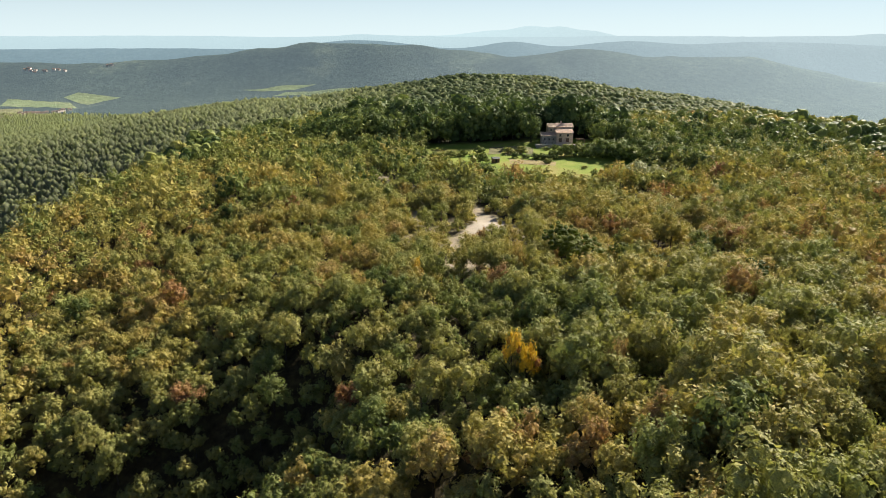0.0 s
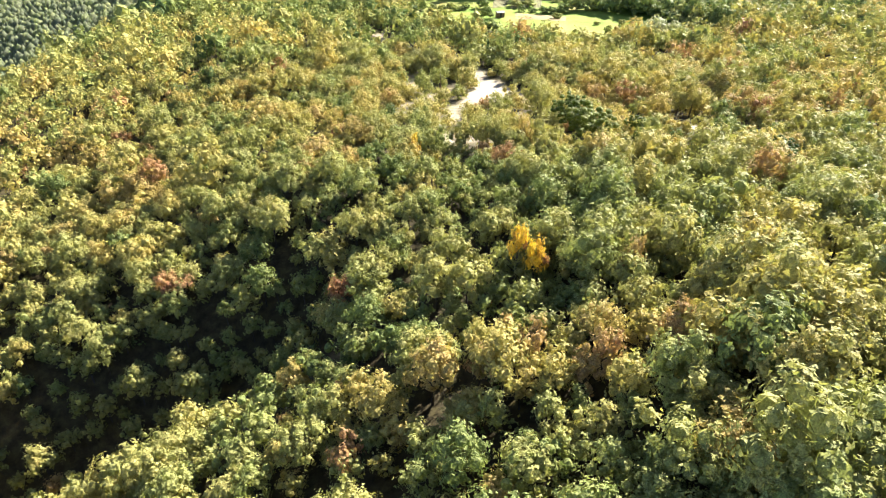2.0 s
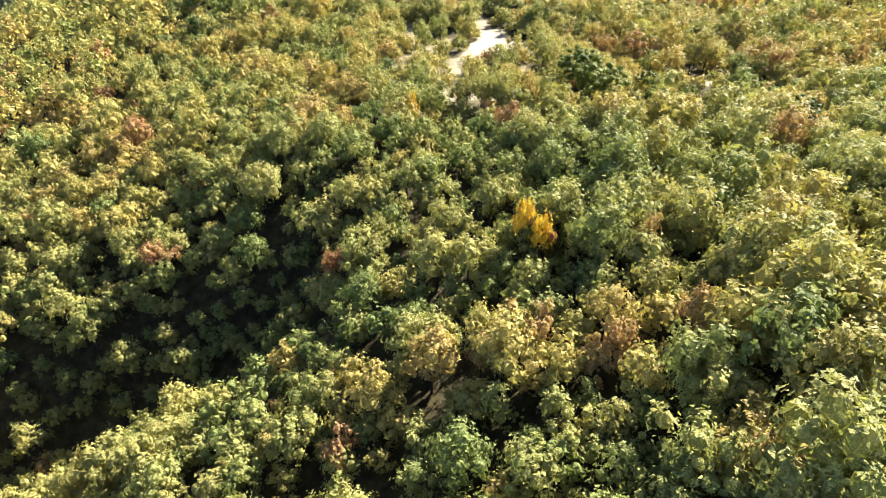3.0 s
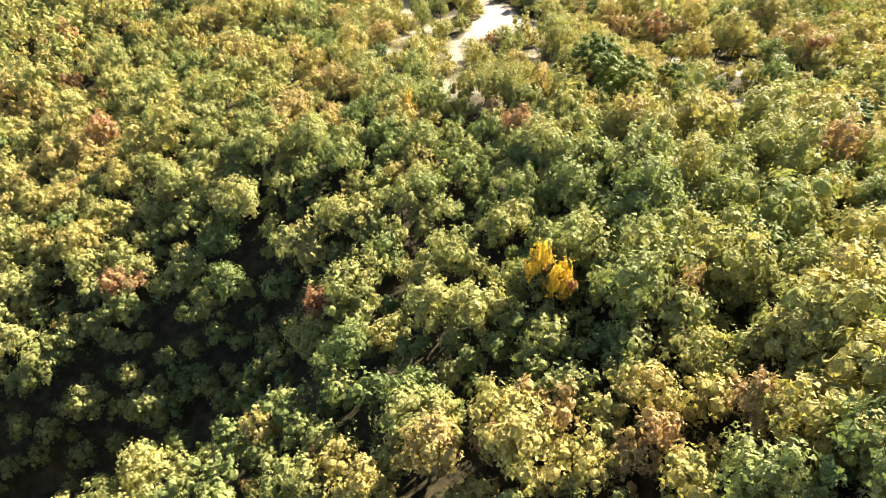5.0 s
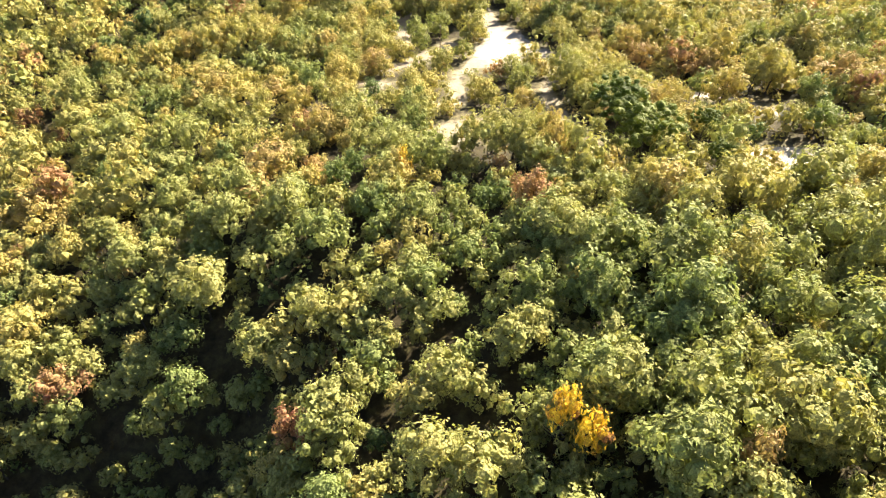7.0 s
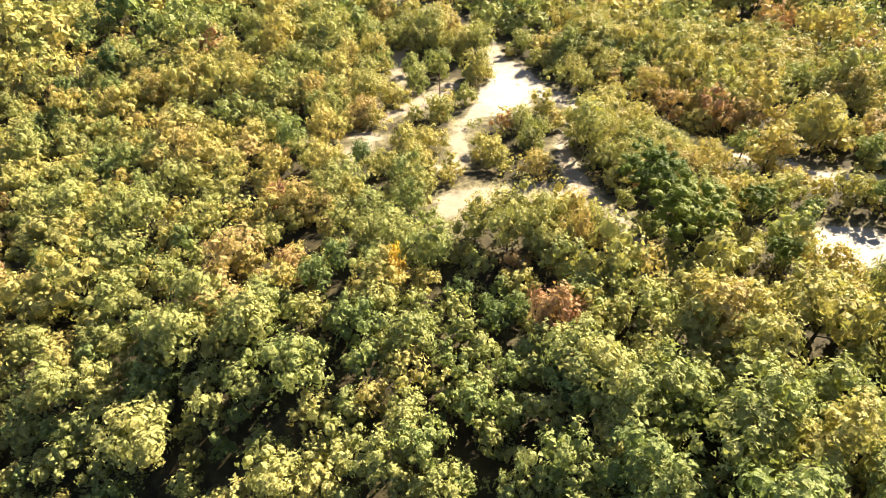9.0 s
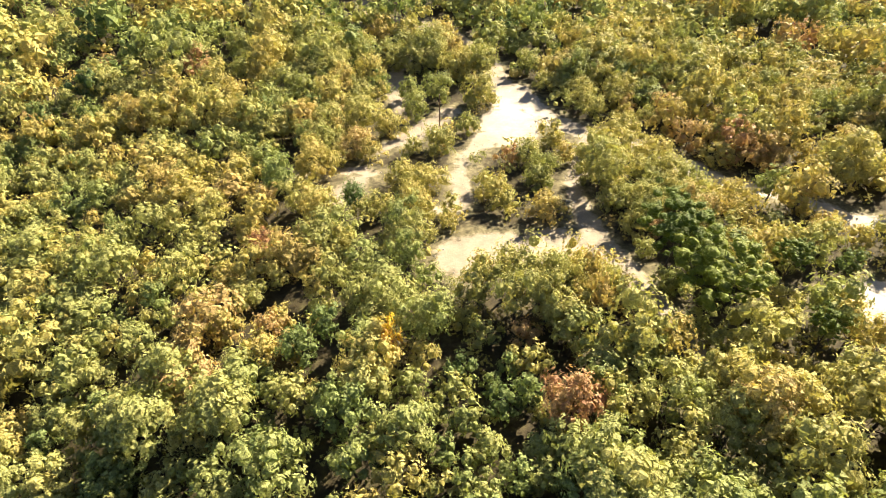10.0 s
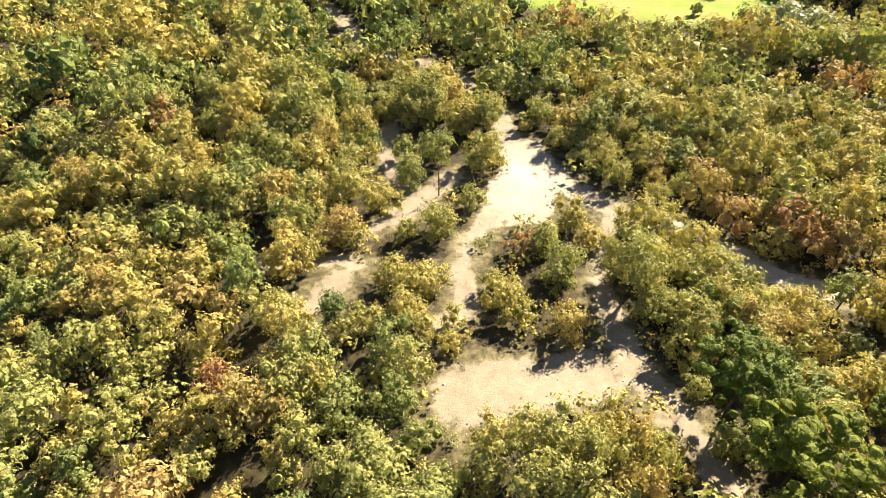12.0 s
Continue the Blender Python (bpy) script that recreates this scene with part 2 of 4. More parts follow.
def ground_material():
    m, nodes, links, shader = material("ground_soil", 0.95, 0.15)
    pos = nodes.new("ShaderNodeNewGeometry").outputs["Position"]
    big, mid, fine = noise_node(nodes, links, 0.06, 5, 0.6, pos), noise_node(nodes, links, 0.7, 5, 0.65, pos), noise_node(nodes, links, 5.0, 4, 0.7, pos)
    litter = ramp(nodes, [(0.3, (0.022, 0.018, 0.010)), (0.5, (0.045, 0.036, 0.018)), (0.7, (0.075, 0.065, 0.026))])
    links.new(mid.outputs["Fac"], litter.inputs[0])
    sandy = ramp(nodes, [(0.25, (0.18, 0.149, 0.106)), (0.5, (0.228, 0.189, 0.136)), (0.75, (0.28, 0.235, 0.172))])
    links.new(mid.outputs["Fac"], sandy.inputs[0])
    dry = ramp(nodes, [(0.35, (0.10, 0.088, 0.042)), (0.65, (0.20, 0.172, 0.098))])
    links.new(mid.outputs["Fac"], dry.inputs[0])
    grass = ramp(nodes, [(0.38, (0.12, 0.185, 0.022)), (0.52, (0.18, 0.225, 0.034)), (0.64, (0.23, 0.21, 0.06))])
    links.new(big.outputs["Fac"], grass.inputs[0])
    wood = ramp(nodes, [(0.35, (0.055, 0.070, 0.040)), (0.65, (0.095, 0.110, 0.060))])
    links.new(big.outputs["Fac"], wood.inputs[0])
    colour = mix(nodes, links, "MIX", attribute(nodes, "wood"), litter.outputs[0], wood.outputs[0])
    colour = mix(nodes, links, "MIX", attribute(nodes, "grass"), colour, grass.outputs[0])

    def edge(name, sharp):
        n = nodes.new("ShaderNodeMath")
        n.operation = "MULTIPLY_ADD"
        n.inputs[1].default_value, n.inputs[2].default_value = 0.9, -0.45
        links.new(mid.outputs["Fac"], n.inputs[0])
        a = nodes.new("ShaderNodeMath")
        a.operation = "ADD"
        links.new(n.outputs[0], a.inputs[0])
        links.new(attribute(nodes, name), a.inputs[1])
        r = ramp(nodes, [(0.5 - sharp, (0, 0, 0)), (0.5 + sharp, (1, 1, 1))])
        links.new(a.outputs[0], r.inputs[0])
        return r.outputs[0]

    colour = mix(nodes, links, "MIX", edge("dry", 0.2), colour, dry.outputs[0])
    gravel = ramp(nodes, [(0.25, (0.30, 0.265, 0.215)), (0.75, (0.42, 0.375, 0.315))])
    links.new(mid.outputs["Fac"], gravel.inputs[0])
    bare = mix(nodes, links, "MIX", attribute(nodes, "pale"), sandy.outputs[0], gravel.outputs[0])
    colour = mix(nodes, links, "MIX", edge("sand", 0.12), colour, bare)
    colour = mix(nodes, links, "OVERLAY", 0.3, colour, fine.outputs["Fac"])
    links.new(colour, shader.inputs["Base Color"])
    b = nodes.new("ShaderNodeBump")
    b.inputs["Strength"].default_value, b.inputs["Distance"].default_value = 0.5, 0.12
    links.new(fine.outputs["Fac"], b.inputs["Height"])
    links.new(b.outputs[0], shader.inputs["Normal"])
    return m


GROUND = ground_material()


def distance_material(name, woods, fields, haze_glow):
    """Far country: woods with paler clearings; haze painted as a glow, stronger sunward."""
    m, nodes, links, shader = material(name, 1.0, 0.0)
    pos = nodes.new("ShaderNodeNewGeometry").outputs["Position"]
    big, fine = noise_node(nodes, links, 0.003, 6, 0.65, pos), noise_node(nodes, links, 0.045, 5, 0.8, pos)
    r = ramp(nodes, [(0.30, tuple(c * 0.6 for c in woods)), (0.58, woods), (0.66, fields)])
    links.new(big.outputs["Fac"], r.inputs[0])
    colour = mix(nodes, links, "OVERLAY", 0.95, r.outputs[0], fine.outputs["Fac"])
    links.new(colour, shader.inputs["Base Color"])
    # brighter haze put into the emission towards the sun's side
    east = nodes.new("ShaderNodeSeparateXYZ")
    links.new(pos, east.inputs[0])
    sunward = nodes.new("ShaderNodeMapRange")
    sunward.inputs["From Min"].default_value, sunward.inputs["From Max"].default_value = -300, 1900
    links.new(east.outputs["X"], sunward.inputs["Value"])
    links.new(mix(nodes, links, "MIX", sunward.outputs[0], haze_glow, tuple(0.3 * g + 0.7 * h for g, h in zip(haze_glow, (0.23, 0.28, 0.295)))), shader.inputs["Emission Color"])
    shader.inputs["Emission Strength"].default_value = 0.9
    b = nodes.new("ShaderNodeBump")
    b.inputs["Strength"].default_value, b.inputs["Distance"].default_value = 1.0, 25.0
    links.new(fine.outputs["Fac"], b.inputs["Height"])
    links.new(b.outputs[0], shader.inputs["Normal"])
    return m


# ---- building helpers ----
def sheet(name, verts, faces, mat, attrs=(), parent=None, flat=True):
    """One mesh from arrays of vertices and faces of one size, with a value for each vertex under each attribute's name."""
    verts, faces = np.ascontiguousarray(verts, np.float32), np.ascontiguousarray(faces, np.int32)
    me = bpy.data.meshes.new(name)
    n, k = faces.shape
    me.vertices.add(len(verts))
    me.vertices.foreach_set("co", verts.ravel())
    me.loops.add(n * k)
    me.loops.foreach_set("vertex_index", faces.ravel())
    me.polygons.add(n)
    me.polygons.foreach_set("loop_start", np.arange(0, n * k, k, dtype=np.int32))
    me.polygons.foreach_set("use_smooth", np.full(n, not flat))
    me.update(calc_edges=True)
    for key, values in attrs:
        a = me.attributes.new(key, "FLOAT", "POINT")
        a.data.foreach_set("value", np.ascontiguousarray(values, np.float32))
    me.materials.append(mat)
    ob = new(name, me)
    ob.parent = parent
    return ob


def part(name, bm, mat, parent=None, label="", smoothly=False):
    me = bpy.data.meshes.new(name)
    bm.to_mesh(me)
    bm.free()
    for p in me.polygons:
        p.use_smooth = smoothly
    me.materials.append(mat)
    ob = new(name, me)
    ob.parent = parent
    return tagged(ob, label=label)


def empty(name, m):
    ob = new(name)
    ob.matrix_world = m
    return ob


# ---- ground ----
def lines(a, b, fine_a, fine_b, step, grow):
    """Grid lines from a to b, evenly spaced between fine_a and fine_b and ever wider outside."""
    out = list(np.arange(fine_a, fine_b + 0.01, step))
    s, v = step, fine_b
    while v < b:
        s = min(s * grow, 70)
        v += s
        out.append(v)
    s, v = step, fine_a
    while v > a:
        s = min(s * grow, 70)
        v -= s
        out.insert(0, v)
    return np.array(out)


def grid_faces(nx, ny):
    i = np.arange(nx * ny).reshape(ny, nx)
    return np.stack([i[:-1, :-1], i[:-1, 1:], i[1:, 1:], i[1:, :-1]], -1).reshape(-1, 4)


gx, gy = lines(-4200, 4200, -36, 66, 1.5, 1.09), lines(-500, 4700, 110, 230, 1.5, 1.08)
X, Y = np.meshgrid(gx, gy)
Zg = height(X, Y)
sand_in = sand(X, Y)
dist = np.hypot(X, Y)
dry_in = np.clip(0.62 + sand_in * 0.12, 0, 1) * (Y > 120) * (Y < 240) * (np.abs(X) < 90)
# paler gravel on the upper track and the side clearing
pale = np.clip(np.exp(-((X - 13) / 7) ** 2 - ((Y - 182) / 12) ** 2) + np.exp(-((X - 52) / 9) ** 2 - ((Y - 129) / 8) ** 2) + 0.6 * smooth(26, 34, X) * (Y < 172) * (Y > 140), 0, 1)
mead = np.clip(0.5 + meadow(X, Y) * 0.25, 0, 1)
ground = sheet("ground", np.stack([X, Y, Zg], -1).reshape(-1, 3), grid_faces(len(gx), len(gy)), GROUND,
               [("sand", np.clip(0.5 + sand_in * 0.35, 0, 1).ravel()), ("dry", dry_in.ravel()), ("grass", mead.ravel()), ("pale", pale.ravel()), ("wood", smooth(250, 500, dist).ravel())], flat=False)
tagged(ground, "brown leaf litter, dry grass and pale sand on a wooded ridge", "ground", kind="structure")

# far country: everything past the wooded hill, with haze put into its glow
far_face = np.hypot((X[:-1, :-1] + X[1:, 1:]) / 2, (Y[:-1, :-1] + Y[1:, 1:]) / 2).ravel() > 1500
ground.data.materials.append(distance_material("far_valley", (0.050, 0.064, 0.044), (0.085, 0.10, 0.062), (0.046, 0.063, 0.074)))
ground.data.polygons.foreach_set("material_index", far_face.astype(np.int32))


def far_ridge(name, line, base, humps, mat, label):
    """A long range of hills as a solid ridge with a crest of several humps: (middle, half width, top)."""
    xs = np.arange(-4600, 4601, 40.0)
    top = np.full(xs.shape, float(base))
    for cx, w, h in humps:
        top = np.log(np.exp(top / 14) + np.exp((base + (h - base) * np.exp(-np.abs((xs - cx) / w) ** 2)) / 14)) * 14
    top = top + 5 * wave(xs, xs * 0 + line, 21, 1300) + 2.5 * wave(xs, xs * 0 + line, 22, 330) + 1.0 * wave(xs, xs * 0, 24, 90)
    rows = []
    for k, f in ((-520, 0.0), (-300, 0.35), (-120, 0.8), (0, 1.0), (160, 0.7), (420, 0.0)):
        rows.append(np.stack([xs, np.full(xs.shape, line + k) + 25 * wave(xs, xs * 0 + k, 23, 600), -260 + (top + 260) * f], -1))
    v = np.concatenate(rows)
    ob = sheet(name, v, grid_faces(len(xs), len(rows)), mat, flat=False)
    return tagged(ob, label, "hills", kind="structure")


# each farther range glows paler: haze put into its colour and emission
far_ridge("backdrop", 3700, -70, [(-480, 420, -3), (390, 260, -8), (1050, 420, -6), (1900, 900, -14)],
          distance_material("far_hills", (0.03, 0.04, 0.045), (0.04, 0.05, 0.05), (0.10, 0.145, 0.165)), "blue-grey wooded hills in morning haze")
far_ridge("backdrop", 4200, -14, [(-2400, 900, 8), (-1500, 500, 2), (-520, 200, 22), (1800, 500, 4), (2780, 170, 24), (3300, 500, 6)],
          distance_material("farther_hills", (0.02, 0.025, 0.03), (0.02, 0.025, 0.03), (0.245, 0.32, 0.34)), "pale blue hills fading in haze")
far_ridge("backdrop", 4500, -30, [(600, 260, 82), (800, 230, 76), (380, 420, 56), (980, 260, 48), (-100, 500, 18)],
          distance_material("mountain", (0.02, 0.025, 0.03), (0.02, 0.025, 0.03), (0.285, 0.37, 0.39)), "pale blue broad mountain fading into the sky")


# ---- trees ----
def ball(fine):
    """Corners of the triangles of a rough ball of radius 1: 8 of them, or 32."""
    tris = [[(i, 0, 0), (0, j, 0), (0, 0, k)] if i * j * k > 0 else [(0, j, 0), (i, 0, 0), (0, 0, k)] for i in (1, -1) for j in (1, -1) for k in (1, -1)]
    tris = np.array(tris, float)
    if fine:
        a, b, c = tris[:, 0], tris[:, 1], tris[:, 2]
        ab, bc, ca = a + b, b + c, c + a
        tris = np.concatenate([np.stack(t, 1) for t in ((a, ab, ca), (ab, b, bc), (ca, bc, c), (ab, bc, ca))])
    return tris / np.linalg.norm(tris, axis=2, keepdims=True)


def crown_shape(seed, leaves, lobes, size, droop=-0.45, hull=True, wild=0.4, loose=(0.78, 1.3), body=0.7, swell=1.5, reach=(0.5, 0.86), tuft=5, spread=0.075):
    """Triangles of a crown of about radius 1 round its centre: uneven lobes, each a dense mass under tufts of leaves, and each a little different in tint (4th column); the 5th: 1 for the dense mass."""
    r = np.random.RandomState(seed)
    k = np.arange(lobes) + 0.5
    z = 1 - k / lobes * (1 - droop)
    phi = k * 2.39996 + r.uniform(0, 6.28)
    side = np.sqrt(np.maximum(0, 1 - z * z))
    way = np.stack([side * np.cos(phi), side * np.sin(phi), z], -1) + r.normal(0, 0.2, (lobes, 3))
    squash = np.array([r.uniform(0.85, 1.15), r.uniform(0.85, 1.15), 0.95 * r.uniform(0.9, 1.15)])
    centre = way * r.uniform(*reach, (lobes, 1)) * squash
    radius = r.uniform(0.68, 1.32, lobes) * swell / math.sqrt(lobes)
    centre, radius, way = np.vstack([centre, (0, 0, -0.1)]), np.append(radius, 0.5), np.vstack([way, (0, 0, 1)])
    hue = r.normal(0, 0.028, lobes + 1)

    def buried(p, own, share):
        d = np.linalg.norm(p[:, None, :] - centre[None], axis=2) / (radius[None] * share)
        d[np.arange(len(p)), own] = 9
        return d.min(1) < 1

    n = leaves * 4 // tuft
    pick = r.choice(lobes + 1, n, p=radius ** 2 / (radius ** 2).sum())
    d = r.normal(0, 1, (n, 3)) + way[pick] * 0.5 + (0, 0, 0.25)
    d /= np.linalg.norm(d, axis=1, keepdims=True)
    p = centre[pick] + d * (radius[pick] * r.uniform(*loose, n))[:, None]
    keep = np.nonzero(~buried(p, pick, 0.92) & (d[:, 2] > -0.75))[0][:leaves // tuft]
    pick, d, p = (np.repeat(q[keep], tuft, 0) for q in (pick, d, p))
    n = len(p)
    p = p + r.normal(0, spread, (n, 3))
    up = d * 0.85 + way[pick] * 0.2 + (0, 0, 0.2) + r.normal(0, wild, (n, 3))
    up /= np.linalg.norm(up, axis=1, keepdims=True)
    u = np.cross(up, r.normal(0, 1, (n, 3)))
    u /= np.linalg.norm(u, axis=1, keepdims=True)
    v = np.cross(up, u)
    s = (size * r.uniform(0.6, 1.4, n))[:, None]
    leaf = np.stack([p - u * s * 0.5 - v * s * 0.33, p + u * s * 0.5 - v * s * r.uniform(0.1, 0.45, (n, 1)), p + u * s * r.uniform(-0.3, 0.3, (n, 1)) + v * s * 0.62 + up * s * 0.12], 1)
    mass = ball(hull)
    own = np.repeat(np.arange(lobes + 1), len(mass))
    turn = np.linalg.qr(r.normal(0, 1, (lobes + 1, 3, 3)))[0]
    turn[np.linalg.det(turn) < 0] *= -1
    mass = (np.einsum("lij,tkj->ltki", turn, mass) * (radius * body)[:, None, None, None] * r.uniform(0.9, 1.1, (lobes + 1, len(mass), 1, 1)) + centre[:, None, None, :]).reshape(-1, 3, 3)
    middle = mass.mean(1)
    show = ~buried(middle, own, 0.82) & (middle[:, 2] - centre[own, 2] > -0.6 * radius[own])
    tri = np.concatenate([leaf, mass[show]])
    tint = np.concatenate([hue[pick], hue[own[show]]])
    solid = np.arange(len(tri)) >= len(leaf)
    return np.concatenate([tri.reshape(-1, 3), np.repeat(np.stack([tint, solid], 1), 3, 0)], 1)


def far_crown(seed, sides, pointed):
    """The crown of a tree far off, a rough dome or, for a pine, a rough blunt cone: vertices and triangles."""
    r = np.random.RandomState(seed)
    a = np.arange(sides) * 2 * math.pi / sides + r.uniform(0, 6)
    rings = [np.array([(r.normal(0, 0.1), r.normal(0, 0.1), 1.1 if pointed else 0.95)])]
    for z, w in ((0.15, 0.68), (-0.8, 1.0)) if pointed else ((0.5, 0.78), (-0.7, 1.0)):
        k = w * r.uniform(0.75, 1.2, sides)
        rings.append(np.stack([np.cos(a) * k, np.sin(a) * k, z + r.normal(0, 0.12, sides)], -1))
    v = np.concatenate(rings)
    i, j = np.arange(sides), (np.arange(sides) + 1) % sides
    f = np.concatenate([np.stack(t, 1) for t in ((0 * i, 1 + i, 1 + j), (1 + i, 1 + sides + i, 1 + sides + j), (1 + i, 1 + sides + j, 1 + j))])
    return np.concatenate([v, np.zeros((len(v), 1)), np.ones((len(v), 1))], 1), f


def stick(p0, p1, r0, r1, sides=4):
    """A tapered limb: vertices and quads."""
    p0, p1 = np.array(p0, float), np.array(p1, float)
    w = (p1 - p0) / np.linalg.norm(p1 - p0)
    u = np.cross(w, (0.3, 0.9, 0.1))
    u /= np.linalg.norm(u)
    v = np.cross(w, u)
    a = np.arange(sides) * 2 * math.pi / sides
    ring = np.cos(a)[:, None] * u + np.sin(a)[:, None] * v
    i = np.arange(sides)
    return np.concatenate([p0 + ring * r0, p1 + ring * r1]), np.stack([i, (i + 1) % sides, (i + 1) % sides + sides, i + sides], -1)


def trunk_shape(seed, limbs=5, sides=4):
    """A trunk with limbs for a tree 1 high, whose crown's middle lies at 0.62."""
    r = np.random.RandomState(seed)
    bend = r.normal(0, 0.03, 2)
    sticks = [stick((0, 0, -0.06), (bend[0], bend[1], 0.36), 0.024, 0.015, sides), stick((bend[0], bend[1], 0.36), (bend[0] * 2, bend[1] * 2, 0.66), 0.015, 0.003, sides)]
    for k in range(limbs):
        a, z = k * 2.4 + r.uniform(0, 1), r.uniform(0.25, 0.5)
        sticks.append(stick((bend[0], bend[1], z), (bend[0] + 0.16 * math.cos(a), bend[1] + 0.16 * math.sin(a), z + r.uniform(0.12, 0.24)), 0.008, 0.002, 3 if sides < 5 else 4))
    vs, fs, at = [], [], 0
    for v, f in sticks:
        vs.append(v), fs.append(f + at)
        at += len(v)
    return np.concatenate(vs), np.concatenate(fs)


CROWNS = {"fine": [crown_shape(100 + k, 920, 22, 0.126, -0.5, body=0.66, wild=0.34) for k in range(10)],
          "small": [crown_shape(150 + k, 410, 14, 0.177, -0.5, body=0.66, wild=0.34) for k in range(10)],
          "middle": [crown_shape(200 + k, 210, 9, 0.185, -0.7, tuft=3, body=0.62, hull=False, loose=(0.75, 1.2)) for k in range(8)],
          "belt": [crown_shape(250 + k, 110, 6, 0.25, -0.7, tuft=2, body=0.72, loose=(0.85, 1.12)) for k in range(8)],
          "scrub": [crown_shape(500 + k, 1300, 22, 0.106, -0.9, spread=0.08, body=0.6) for k in range(8)],
          "shrub": [crown_shape(550 + k, 560, 12, 0.155, -0.9, spread=0.08, body=0.6) for k in range(8)],
          "brush": [crown_shape(350 + k, 100, 5, 0.28, -0.2, hull=False, tuft=4, body=0.4) for k in range(6)],
          "coarse": [crown_shape(300 + k, 14, 3, 0.24, -0.3, wild=0.15, tuft=1, body=0.8, loose=(0.85, 1.0)) for k in range(8)],
          "far": [far_crown(400 + k, 4, False) for k in range(8)],
          "spire": [far_crown(420 + k, 4, True) for k in range(8)]}


def thicket(step, x0, x1, y0, y1, seed):
    """Places on a jittered grid."""
    r = np.random.RandomState(seed)
    a, b = np.meshgrid(np.arange(x0, x1, step), np.arange(y0, y1, step * 0.88))
    a = a + (np.arange(a.shape[0]) % 2)[:, None] * step / 2
    a, b = a.ravel() + r.uniform(-0.36, 0.36, a.size) * step, b.ravel() + r.uniform(-0.36, 0.36, b.size) * step
    return a, b


def tree_kind(x, y, r):
    """Crown radius, height and leaf tint of the woods at each place."""
    n = len(x)
    knoll = 1 - smooth(108, 124, y + 0.12 * np.abs(x) + 4 * wave(x, y, 31, 60) - 13 * np.exp(-((x - 12) / 13) ** 2))
    patch = wave(x, y, 32, 55)
    own = r.normal(0, 1, n)
    scrub_tint = 0.425 - 0.07 * smooth(165, 225, y) + 0.09 * patch + 0.12 * own
    knoll_tint = 0.315 + 0.05 * patch + 0.075 * own + 0.09 * smooth(30, 60, -x - 0.3 * (y - 60))
    tint = knoll * knoll_tint + (1 - knoll) * scrub_tint
    # a belt of russet trees on the near slope, and heather-brown growth past the track
    belt = np.exp(-((y - 57 - 0.1 * x) / 6) ** 2) * smooth(-22, 0, x) * (1 - smooth(24, 34, x))
    tint = tint + belt * np.where(r.rand(n) < 0.6, 0.30, 0.12)
    brown = np.exp(-((x - 48) / 14) ** 2 - ((y - 172) / 12) ** 2) + 0.15 * np.exp(-((x + 20) / 16) ** 2 - ((y - 128) / 9) ** 2)
    tint = tint + 0.15 * brown
    # leaf tint darkened for shade on the knoll's front, lightened on the sunward right
    tint = tint - 0.06 * np.exp(-((x + 2) / 22) ** 2 - ((y - 70) / 15) ** 2) * (1 - 0.6 * belt) + 0.05 * smooth(14, 34, x) * knoll + 0.03 * smooth(35, 60, x) * (1 - knoll)
    rust = r.rand(n) < 0.012
    tint = np.where(rust, r.uniform(0.7, 0.85, n), tint)
    golden = r.rand(n) < 0.02
    tint = np.where(golden, r.uniform(0.54, 0.6, n), tint)
    old = smooth(318, 330, y) * (1 - smooth(385, 425, y)) * (1 - 0.75 * smooth(70, 110, x)) * smooth(-100, -35, x)
    tint = tint + (0.10 * r.rand(n) - 0.32) * old - (0.17 - 0.11 * smooth(70, 120, x)) * smooth(225, 300, y) + 0.06 * smooth(0, -80, x) * (y > 225)
    tint = tint - 0.13 * smooth(66, 90, x) * smooth(268, 285, y) * (1 - smooth(330, 370, y))
    radius = (2.05 - knoll * (0.4 - 0.7 * smooth(8, 30, x)) + 2.4 * old + 0.65 * smooth(186, 198, y) + 0.3 * smooth(270, 310, y)) * np.exp(r.normal(0, 0.3, n)).clip(0.5, 1.65)
    radius = radius * (1 + 0.16 * wave(x, y, 35, 17))
    tall = (5.2 + 4.2 * knoll + 7.6 * old + 2.0 * smooth(270, 310, y)) * (radius / (2.2 - 0.2 * knoll + 2.6 * old + 0.9 * smooth(270, 310, y))) ** 0.6 * (1 + 0.10 * wave(x, y, 33, 24) * (y < 260)) * np.exp(r.normal(0, 0.28 - 0.17 * smooth(225, 300, y), n))
    return radius, np.clip(tall, radius * 1.5, radius * 3.0), np.clip(tint, 0.02, 0.86)


